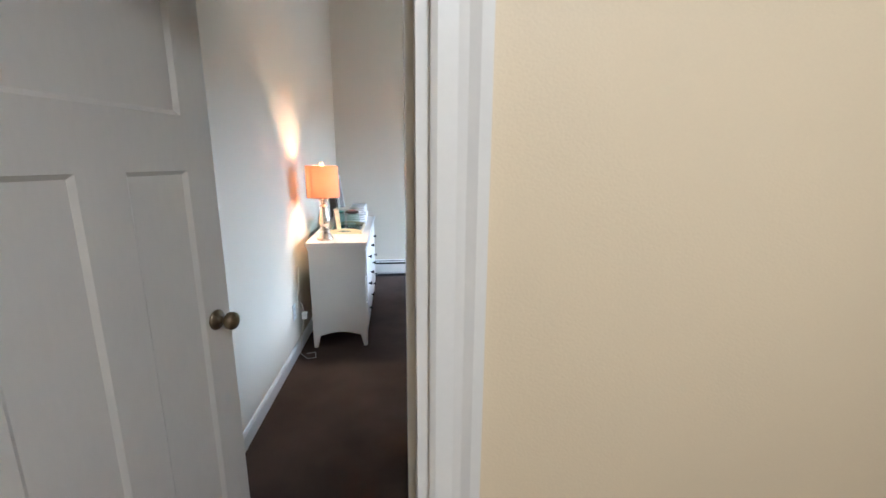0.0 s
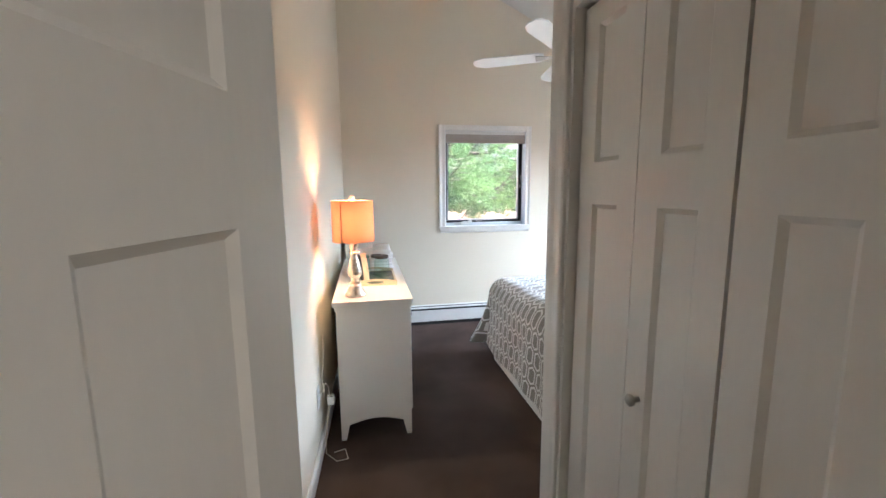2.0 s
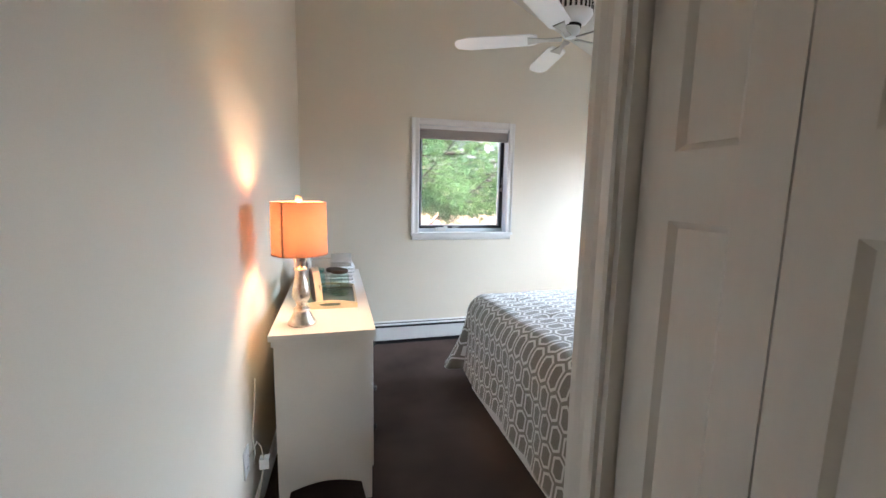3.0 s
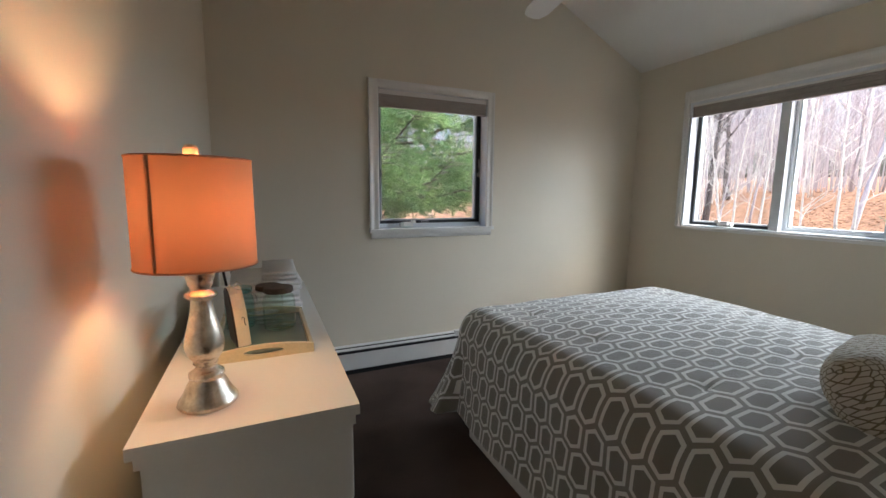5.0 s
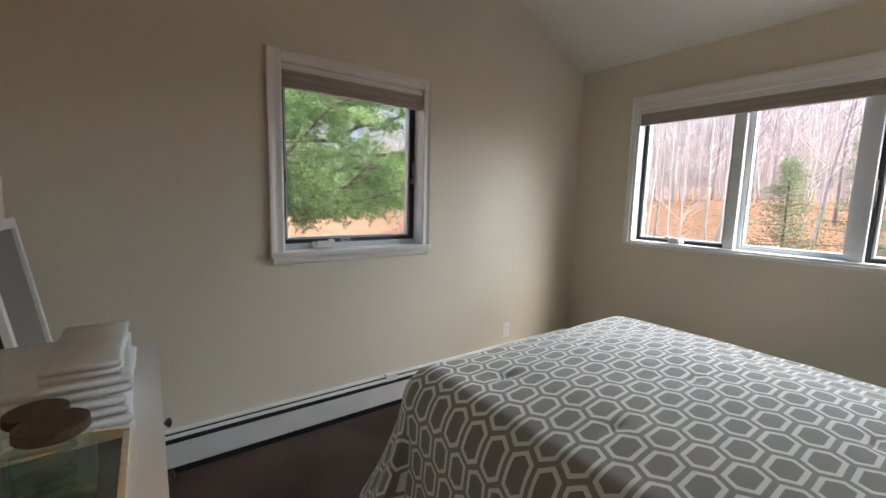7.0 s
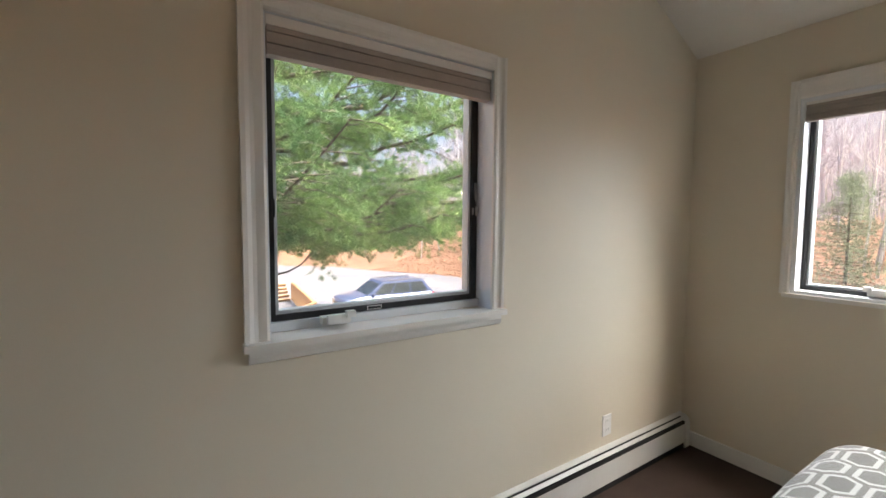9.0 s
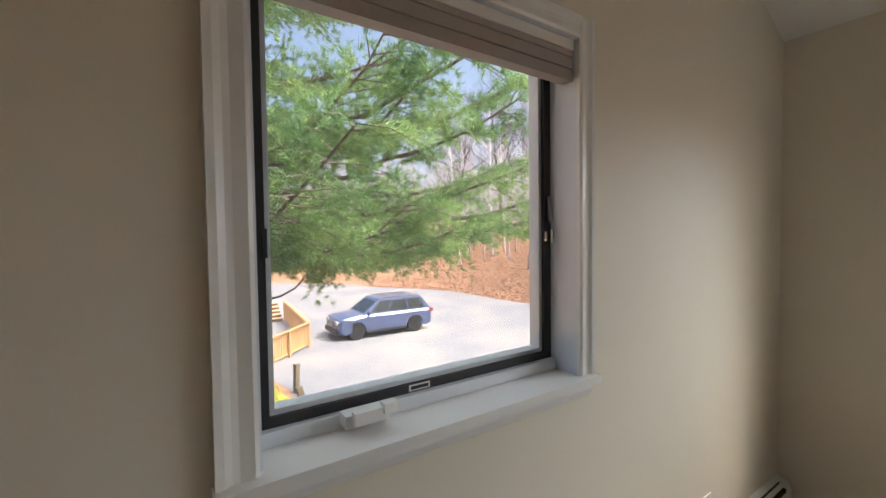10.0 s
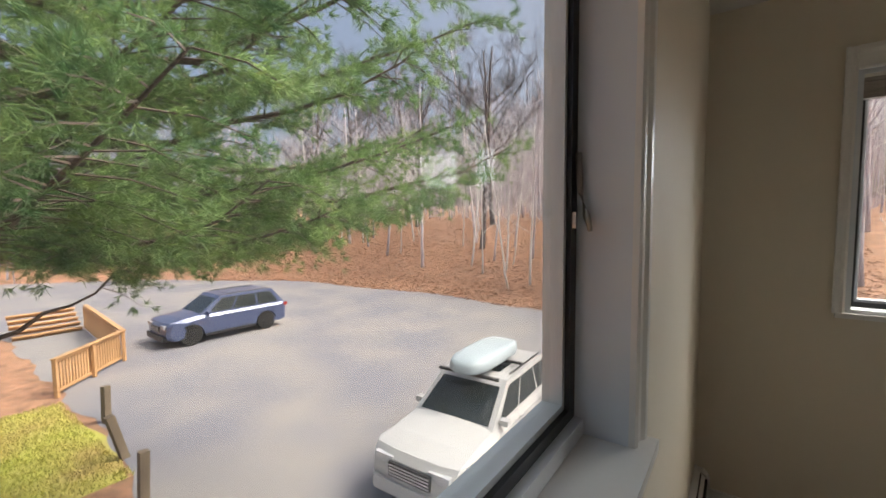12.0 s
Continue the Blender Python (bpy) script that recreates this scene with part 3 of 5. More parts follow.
part("window_sill", boxes((XR - 0.02, XR + 0.0, b0 - 0.02, b1 + 0.03, z0 - 0.018, z0 + 0.004)), "trim", win2, "white window stool", bevel=0.004)
blind(win2, b0 + 0.003, b1 - 0.003, z1 - 0.003, put2, 0.115)

# ---- doors ----
def shaker_leaf(parent, width, height, thick, panels, name, mat="door"):
    """A door leaf in its own x-z plane, 0..width, with recessed panels (x0, x1, z0, z1) on both faces."""
    xs = sorted({0.0, width, *[p[0] for p in panels], *[p[1] for p in panels]})
    zs = sorted({0.0, height, *[p[2] for p in panels], *[p[3] for p in panels]})
    bm = bmesh.new()
    rec = 0.010
    for side in (-1, 1):
        y = side * thick / 2
        for xa, xb in zip(xs, xs[1:]):
            for za, zb in zip(zs, zs[1:]):
                hit = any(p[0] <= xa + 1e-6 and p[1] >= xb - 1e-6 and p[2] <= za + 1e-6 and p[3] >= zb - 1e-6 for p in panels)
                if not hit:
                    v = [bm.verts.new(c) for c in ((xa, y, za), (xb, y, za), (xb, y, zb), (xa, y, zb))]
                    bm.faces.new(v)
        for x0, x1, z0, z1 in panels:
            yi = side * (thick / 2 - rec)
            k = 0.012
            o = [bm.verts.new(c) for c in ((x0, y, z0), (x1, y, z0), (x1, y, z1), (x0, y, z1))]
            q = [bm.verts.new(c) for c in ((x0 + k, yi, z0 + k), (x1 - k, yi, z0 + k), (x1 - k, yi, z1 - k), (x0 + k, yi, z1 - k))]
            bm.faces.new(q)
            for i in range(4):
                bm.faces.new((o[i], o[(i + 1) % 4], q[(i + 1) % 4], q[i]))
    t = thick / 2
    for c in (((0, -t, 0), (0, t, 0), (0, t, height), (0, -t, height)), ((width, -t, 0), (width, t, 0), (width, t, height), (width, -t, height)),
              ((0, -t, 0), (width, -t, 0), (width, t, 0), (0, t, 0)), ((0, -t, height), (width, -t, height), (width, t, height), (0, t, height))):
        bm.faces.new([bm.verts.new(p) for p in c])
    bmesh.ops.remove_doubles(bm, verts=bm.verts, dist=0.0003)
    return part(name, bm, mat, parent)


door = thing("door_1", look((0, 0, 0), (0, 1, 0)) @ pose(0, 0, 0), "open white shaker bedroom door with antique brass knobs", "door")
door["kind"] = "structure"
door.matrix_basis = Matrix.Translation((0.519, -4.399, 0.012)) @ Matrix.Rotation(math.atan2(0.731, 0.214), 4, "Z")
PW = 0.76
shaker_leaf(door, PW, 2.0, 0.035, [(0.13, PW - 0.11, 1.545, 1.87), (0.13, 0.335, 0.24, 1.395), (0.455, PW - 0.11, 0.24, 1.395)], "leaf")
for sgn in (-1, 1):
    prof = [(0.033, 0.0), (0.034, 0.004), (0.028, 0.010), (0.013, 0.013), (0.011, 0.030), (0.018, 0.036), (0.027, 0.045), (0.029, 0.055), (0.026, 0.066), (0.014, 0.073), (0.002, 0.074)]
    part("door_knob", lathe(prof, 28), "brass", door, "antique brass round knob on a round rose", smooth=True,
         m=Matrix.Translation((PW - 0.065, sgn * 0.0175, 0.920)) @ Matrix.Rotation(radians(-90 * sgn), 4, "X"))
part("latch_plate", boxes((PW, PW + 0.002, -0.011, 0.011, 0.89, 0.95)), "brass", door, "brass latch plate")
for z in (0.2, 1.0, 1.8):
    bm = bmesh.new()
    tube(bm, [(-0.006, 0.0, z - 0.045), (-0.006, 0.0, z + 0.045)], 0.006, 8)
    part("hinge", bm, "brass", door, "brass door hinge")

bm = bmesh.new()
x0, x1, _, zt = DO
box(bm, x0, x0 + 0.018, HALL_Y - 0.002, DOOR_Y + 0.002, 0, zt)
box(bm, x1 - 0.018, x1, HALL_Y - 0.002, DOOR_Y + 0.002, 0, zt)
box(bm, x0 + 0.018, x1 - 0.018, HALL_Y - 0.002, DOOR_Y + 0.002, zt - 0.018, zt)
box(bm, x1 - 0.030, x1 - 0.018, -4.475, -4.445, 0, zt - 0.018)
structure("trim", bm, "trim", bevel=0.002)
bm = bmesh.new()
casing_bar(bm, (x1, DOOR_Y, 0), (x1, DOOR_Y, zt + 0.075), 0.075, [(0, 1, 0)], (1, 0, 0))
casing_bar(bm, (x0, DOOR_Y, zt), (x1, DOOR_Y, zt), 0.075, [(0, 1, 0)], (0, 0, 1))
casing_bar(bm, (x1, HALL_Y, 0), (x1, HALL_Y, zt + 0.075), 0.075, [(0, -1, 0)], (1, 0, 0))
casing_bar(bm, (x0, HALL_Y, 0), (x0, HALL_Y, zt + 0.075), 0.075, [(0, -1, 0)], (-1, 0, 0))
casing_bar(bm, (x0, HALL_Y, zt), (x1, HALL_Y, zt), 0.075, [(0, -1, 0)], (0, 0, 1))
structure("trim", bm, "trim")

# closet casing and folding doors
y0, y1, _, zt = CLO
bm = bmesh.new()
casing_bar(bm, (CL_X, y1, 0), (CL_X, y1, zt + 0.07), 0.082, [(-1, 0, 0)], (0, 1, 0))
casing_bar(bm, (CL_X, y0, 0), (CL_X, y0, zt + 0.07), 0.075, [(-1, 0, 0)], (0, -1, 0))
casing_bar(bm, (CL_X, y0, zt), (CL_X, y1, zt), 0.07, [(-1, 0, 0)], (0, 0, 1))
box(bm, CL_X, CL_X + 0.11, y1 - 0.015, y1, 0, zt)
box(bm, CL_X, CL_X + 0.11, y0, y0 + 0.015, 0, zt)
box(bm, CL_X, CL_X + 0.11, y0 + 0.015, y1 - 0.015, zt - 0.03, zt)
structure("trim", bm, "trim")
closet = thing("door_2", pose(0, 0, 0), "closed white four-leaf folding closet doors with small round knobs", "door")
closet["kind"] = "structure"
n, lo, hi = 4, y0 + 0.018, y1 - 0.018
lw = (hi - lo) / n
for i in range(n):
    leaf = shaker_leaf(closet, lw - 0.005, 1.93, 0.03, [(0.075, lw - 0.078, 1.505, 1.87), (0.075, lw - 0.078, 0.14, 1.39)], "leaf")
    leaf.matrix_basis = Matrix.Translation((CL_X + 0.045, hi - i * lw - 0.0025 - (0.002 if i > 1 else -0.002 if i == 1 else 0), 0.015)) @ Matrix.Rotation(radians(-90), 4, "Z")
for y in (hi - lw - 0.055, hi - 3 * lw + 0.055):
    part("closet_knob", lathe([(0.007, 0), (0.007, 0.012), (0.014, 0.018), (0.015, 0.026), (0.009, 0.031), (0.001, 0.032)], 20), "nickel", closet,
         "small round nickel knob", smooth=True, m=Matrix.Translation((CL_X + 0.0295, y, 0.942)) @ Matrix.Rotation(radians(-90), 4, "Y"))

# ---- baseboard heater ----
def heater(y, x0, x1):
    h = thing("baseboard_heater", pose(0, 0, 0), "long white enamelled hydronic baseboard heater along the wall", "heater")
    part("back_panel", boxes((x0, x1, y - 0.012, y - 0.002, 0.02, 0.205)), "heater", h)
    part("front_panel", prism([(y - 0.066, 0.038), (y - 0.062, 0.034), (y - 0.062, 0.155), (y - 0.066, 0.160)], x0 + 0.05, x1 - 0.05, "x"), "heater", h)
    part("damper", prism([(y - 0.036, 0.186), (y - 0.050, 0.176), (y - 0.052, 0.179), (y - 0.036, 0.190)], x0 + 0.05, x1 - 0.05, "x"), "heater", h)
    part("top_lip", prism([(y - 0.0125, 0.198), (y - 0.030, 0.196), (y - 0.030, 0.200), (y - 0.0125, 0.205)], x0 + 0.05, x1 - 0.05, "x"), "heater", h)
    part("fin_core", boxes((x0 + 0.05, x1 - 0.05, y - 0.061, y - 0.0125, 0.05, 0.172)), "black", h, "dark heating fins")
    part("vent_gap", boxes((x0 + 0.05, x1 - 0.05, y - 0.034, y - 0.0125, 0.173, 0.1945)), "black", h, "dark slot under the top lip")
    part("toe_gap", boxes((x0 + 0.05, x1 - 0.05, y - 0.060, y - 0.014, 0.001, 0.049)), "black", h, "dark gap under the heater")
    for a, b in ((x0, x0 + 0.05), (x1 - 0.05, x1)):
        part("end_cap", prism([(y - 0.002, 0.0), (y - 0.07, 0.0), (y - 0.07, 0.155), (y - 0.058, 0.185), (y - 0.04, 0.2), (y - 0.002, 0.2)], a, b, "x"), "heater", h, bevel=0.004)
    return h


hb = heater(0.0, 0.66, 4.19)
part("valve_cover", boxes((2.304, 2.384, -0.050, -0.013, 0.172, 0.216)), "heater", hb, "white square valve cover", bevel=0.003)

# ---- outlets ----
def outlet(name, m, label):
    o = thing(name, m, label, "socket")
    part("cover_plate", boxes((-0.036, 0.036, -0.005, 0.0, -0.058, 0.058)), "plastic", o, bevel=0.002)
    for z in (-0.024, 0.024):
        part("receptacle", boxes((-0.017, 0.017, -0.007, -0.0052, z - 0.014, z + 0.014)), "plastic", o)
        part("slots", boxes((-0.008, -0.006, -0.0076, -0.0071, z - 0.005, z + 0.006), (0.006, 0.008, -0.0076, -0.0071, z - 0.004, z + 0.005)), "black", o, "black socket slots")
    return o


outlet("wall_outlet", pose(3.418, 0, 0.318), "white double wall outlet above the heater")
outlet("wall_outlet", pose(0.571, -2.12, 0.34, 0, 0, 90 - 2.0), "white double wall outlet beside the dresser")

# ---- dresser ----
def dresser():
    x0, x1, y0, y1, h = 0.658, 1.106, -2.035, -0.590, 0.836
    d = thing("dresser", pose((x0 + x1) / 2, (y0 + y1) / 2, 0), "white painted wooden dresser with dark round knobs along the wall", "dresser")
    X, Y = (x1 - x0) / 2, (y1 - y0) / 2
    part("top", boxes((-X, X, -Y, Y, h - 0.026, h)), "dresser", d, bevel=0.006)
    bx, by = X - 0.018, Y - 0.02
    n = 14
    arch = [(-bx + 0.05, 0.095)] + [(-bx + 0.05 + (2 * bx - 0.1) * i / n, 0.095 + 0.03 * math.sin(math.pi * i / n)) for i in range(1, n)] + [(bx - 0.05, 0.095)]
    for s, name in ((-1, "side_panel"), (1, "side_panel")):
        yy = s * by
        part(name, prism([(-bx, 0.78), (-bx, 0.095)] + arch + [(bx, 0.095), (bx, 0.78)], min(yy, yy - s * 0.02), max(yy, yy - s * 0.02), "y"), "dresser", d)
    part("moulding", boxes((-bx - 0.008, bx + 0.010, -by - 0.010, by + 0.010, h - 0.054, h - 0.0265)), "dresser", d, bevel=0.008)
    for sx in (-1, 1):
        for sy in (-1, 1):
            bm = bmesh.new()
            w = 0.05
            cx, cy = sx * (bx - w / 2), sy * (by - w / 2)
            top = [bm.verts.new((cx + a * w / 2, cy + b * w / 2, 0.095)) for a, b in ((-1, -1), (1, -1), (1, 1), (-1, 1))]
            ox, oy = cx + sx * 0.01, cy + sy * 0.006
            bot = [bm.verts.new((ox + a * 0.014, oy + b * 0.016, 0.0)) for a, b in ((-1, -1), (1, -1), (1, 1), (-1, 1))]
            bm.faces.new(top[::-1])
            bm.faces.new(bot)
            for i in range(4):
                bm.faces.new((top[i], top[(i + 1) % 4], bot[(i + 1) % 4], bot[i]))
            part("leg", bm, "dresser", d)
    part("back_panel", boxes((-bx, -bx + 0.01, -by + 0.02, by - 0.02, 0.12, 0.78)), "dresser", d)
    part("front_frame", boxes((bx - 0.025, bx - 0.008, -by + 0.02, by - 0.02, 0.115, 0.78)), "dresser", d)
    part("apron", boxes((bx - 0.02, bx, -by + 0.03, by - 0.03, 0.095, 0.13)), "dresser", d)
    rows = [(0.145, 0.345), (0.355, 0.555), (0.565, 0.765)]
    for r, (a, b) in enumerate(rows):
        cols = 3 if r == 2 else 2
        wy = (2 * by - 0.05) / cols
        for c in range(cols):
            ya = -by + 0.025 + c * wy
            dr = part("drawer", boxes((bx - 0.008, bx + 0.010, ya + 0.004, ya + wy - 0.004, a, b)), "dresser", d, bevel=0.004)
            for f in ((0.25, 0.75) if cols == 2 else (0.5,)):
                part("knob", lathe([(0.006, 0), (0.006, 0.012), (0.014, 0.018), (0.015, 0.024), (0.008, 0.029), (0.001, 0.03)], 16), "knob_dark", dr, "dark round drawer knob",
                     smooth=True, m=Matrix.Translation((bx + 0.010, ya + wy * f, (a + b) / 2)) @ Matrix.Rotation(radians(90), 4, "Y"))
    return d


dresser()
TOP = 0.836

# ---- table lamp ----
def table_lamp(x, y):
    t = thing("table_lamp", pose(x, y, TOP), "mercury-glass table lamp with a lit coral drum shade on the dresser", "lamp")
    prof = [(0.060, 0.0), (0.0635, 0.005), (0.062, 0.012), (0.054, 0.022), (0.047, 0.036), (0.041, 0.050), (0.034, 0.060), (0.033, 0.064), (0.0375, 0.068), (0.0365, 0.075), (0.028, 0.081), (0.021, 0.087),
            (0.0205, 0.092), (0.026, 0.097), (0.024, 0.101), (0.031, 0.111), (0.038, 0.123), (0.041, 0.138), (0.040, 0.154), (0.035, 0.176), (0.029, 0.200), (0.024, 0.222), (0.0215, 0.242), (0.022, 0.247),
            (0.031, 0.251), (0.034, 0.256), (0.031, 0.261), (0.022, 0.266), (0.021, 0.273), (0.026, 0.279), (0.024, 0.283), (0.029, 0.296), (0.031, 0.308), (0.030, 0.316), (0.022, 0.322), (0.010, 0.328)]
    part("base", lathe(prof, 40), "mercury", t, "mottled silver mercury-glass lamp base", smooth=True)
    bm = bmesh.new()
    tube(bm, [(0, 0, 0.326), (0, 0, 0.375)], 0.012, 12)
    part("socket", bm, "brass", t, "brass bulb socket")
    rb, rt, z0, z1 = 0.119, 0.117, 0.324, 0.553
    sh = part("shade", lathe([(rb, z0), ((rb + rt) / 2, (z0 + z1) / 2), (rt, z1)], 64, caps=False), "shade", t, "coral linen drum shade glowing", smooth=True)
    for z, r in ((z0, rb), (z1, rt)):
        bm = bmesh.new()
        ring = [(r * math.cos(a * math.pi / 24), r * math.sin(a * math.pi / 24), z) for a in range(49)]
        tube(bm, ring, 0.0022, 5, False)
        part("shade_rim", bm, "shade", t)
    bm = bmesh.new()
    for a in (0.6, 0.6 + 2 * math.pi / 3, 0.6 + 4 * math.pi / 3):
        tube(bm, [(0, 0, z1 - 0.012), (rt * math.cos(a), rt * math.sin(a), z1 - 0.002)], 0.0018, 5)
    for a in (-1, 1):
        tube(bm, [(0.012 * a, 0, 0.35), (0.045 * a, 0, 0.42), (0.045 * a, 0, 0.49), (0, 0, 0.547)], 0.0015, 5)
    part("harp", bm, "brass", t, "brass shade spider and harp")
    part("finial", lathe([(0.006, 0.542), (0.006, 0.555), (0.012, 0.558), (0.0155, 0.566), (0.0155, 0.575), (0.011, 0.583), (0.002, 0.585)], 16), "cream", t, "pale round finial", smooth=True)
    bm = bmesh.new()
    a = 4.17
    tube(bm, [((rb - 0.0035) * math.cos(a), (rb - 0.0035) * math.sin(a), z0 + 0.002), ((rt - 0.0035) * math.cos(a), (rt - 0.0035) * math.sin(a), z1 - 0.002)], 0.0055, 5)
    part("seam", bm, "shade", t)
    return t


table_lamp(0.785, -1.890)

# ---- bed ----
BX0, BX1, BY0, BY1, BZ = 1.90, 3.43, -3.02, -0.99, 0.70
bed = thing("bed", pose((BX0 + BX1) / 2, (BY0 + BY1) / 2, 0), "queen bed with a white box spring on short legs", "bed")
hw, hl = (BX1 - BX0) / 2, (BY1 - BY0) / 2
part("box_spring", boxes((-hw, hw, -hl, hl - 0.12, 0.11, 0.34)), "linen", bed, "white box spring", bevel=0.02)
part("bed_skirt", boxes((-hw - 0.004, -hw + 0.012, -hl, hl - 0.10, 0.006, 0.120), (-hw + 0.013, hw - 0.013, hl - 0.118, hl - 0.10, 0.006, 0.109)), "linen", bed, "plain white skirt board along the base")
part("mattress", boxes((-hw + 0.01, hw - 0.01, -hl, hl - 0.03, 0.34, BZ - 0.06)), "linen", bed, "white mattress", bevel=0.05)
for sx in (-1, 1):
    for sy in (-1, 1):
        part("leg", lathe([(0.02, 0), (0.022, 0.02), (0.028, 0.03), (0.028, 0.11)], 14), "plastic", bed, "short round bed foot", m=Matrix.Translation((sx * (hw - 0.06), sy * (hl - 0.16) - 0.02, 0)))


def comforter():
    a, b, r = hw - 0.115, hl - 0.045, 0.13
    hang = 0.46
    S = a + r * math.pi / 2 + hang - 0.04
    ns, nt = 150, 160
    t_lo, t_hi = -hl + 0.0, b + r * math.pi / 2 + hang - 0.16
    bm = bmesh.new()
    uvl = bm.loops.layers.uv.new("UVMap")
    grid, tex = [], []
    for i in range(ns + 1):
        s = -S + 2 * S * i / ns
        row = []
        for j in range(nt + 1):
            t = t_lo + (t_hi - t_lo) * j / nt
            ds, dt = max(0, abs(s) - a), max(0, t - b)
            d = min(math.hypot(ds, dt), r * math.pi / 2 + 0.44)
            cx, cy = max(-a, min(a, s)), min(b, t)
            crown = 0.055 * (1 - (cx / hw) ** 2) * (1 - max(0, cy / hl) ** 4)
            w = noise.noise(Vector((s * 2.2, t * 2.2, 0.3))) * 0.016 + noise.noise(Vector((s * 6, t * 6, 2.3))) * 0.006
            for gx in (-0.5, 0.0, 0.5):
                for gy in (-0.6, -0.15, 0.3, 0.75):
                    q2 = ((s - gx) * 0.5) ** 2 + (t - gy) ** 2
                    w -= 0.016 * math.exp(-q2 / 0.0005)
            if d == 0:
                p = Vector((cx, cy, BZ - 0.02 + crown + w))
            else:
                o = Vector((ds * (1 if s > 0 else -1), dt, 0)).normalized()
                if d < r * math.pi / 2:
                    q = d / r
                    p = Vector((cx, cy, BZ - 0.02 - r + r * math.cos(q) + crown * math.cos(q) + w)) + o * r * math.sin(q)
                else:
                    e = d - r * math.pi / 2
                    k = s if dt == 0 else (t if ds == 0 else math.atan2(dt, ds) * 0.8)
                    along = t if ds > 0 and dt == 0 else (s if ds == 0 else k)
                    fold = math.sin(along * 13 + 1.3 * math.sin(along * 5)) * 0.010 * min(1, e / 0.2)
                    flare = 0.06 * e + (0.5 if ds > 0 and dt > 0 else 0.10) * e * e + 0.1 * e * (ds > 0 and dt > 0)
                    p = Vector((cx, cy, BZ - 0.02 - r - e * 0.97 + w)) + o * (r + flare + fold)
                    p.z = max(p.z, 0.07)
            row.append(bm.verts.new(p))
            tex.append((t, s))
        grid.append(row)
    for i in range(ns):
        for j in range(nt):
            f = bm.faces.new((grid[i][j], grid[i + 1][j], grid[i + 1][j + 1], grid[i][j + 1]))
            ids = ((i, j), (i + 1, j), (i + 1, j + 1), (i, j + 1))
            for lp, (p, q) in zip(f.loops, ids):
                lp[uvl].uv = tex[p * (nt + 1) + q]
    ob = thing("comforter", pose((BX0 + BX1) / 2, (BY0 + BY1) / 2, 0), "grey comforter with white hexagon rings spread over the bed", "bedding")
    c = part("cover", bm, "hexcloth", ob, smooth=True)
    md = c.modifiers.new("thickness", "SOLIDIFY")
    md.thickness, md.offset = 0.018, 1
    return ob


comforter()


def pillow(name, m, w, h, d, mat, label):
    bm = bmesh.new()
    uvl = bm.loops.layers.uv.new("UVMap")
    n = 26
    for side in (1, -1):
        g = []
        for i in range(n + 1):
            row = []
            for j in range(n + 1):
                u, v = 2 * i / n - 1, 2 * j / n - 1
                e = max(0.0, (1 - u ** 4) * (1 - v ** 4)) ** 0.55
                pinch = 1 - 0.10 * (abs(u) * abs(v)) ** 2 - 0.04 * (1 - abs(u * v)) * max(abs(u), abs(v)) ** 6
                z = side * d / 2 * e * (1 + 0.06 * noise.noise(Vector((u * 2, v * 2, side))))
                row.append(bm.verts.new((u * w / 2 * pinch, v * h / 2 * pinch, z)))
            g.append(row)
        for i in range(n):
            for j in range(n):
                q = (g[i][j], g[i + 1][j], g[i + 1][j + 1], g[i][j + 1])
                f = bm.faces.new(q if side > 0 else q[::-1])
                for lp in f.loops:
                    lp[uvl].uv = (lp.vert.co.x, lp.vert.co.y)
    bmesh.ops.remove_doubles(bm, verts=bm.verts, dist=0.0005)
    ob = thing(name, m, label, "pillow")
    part("cushion_cover", bm, mat, ob, smooth=True)
    return ob


pillow("throw_pillow", pose(2.45, -2.48, 0.765, 50, 0, 14), 0.42, 0.38, 0.19, "pillowcloth", "taupe and cream lattice-pattern throw pillow on the bed")
pillow("bed_pillow", pose(2.30, -2.80, 0.82, 50, 0, 0), 0.66, 0.46, 0.20, "linen", "white bed pillow leaning at the head of the bed")
pillow("bed_pillow", pose(3.05, -2.80, 0.82, 50, 0, 0), 0.66, 0.46, 0.20, "linen", "white bed pillow leaning at the head of the bed")

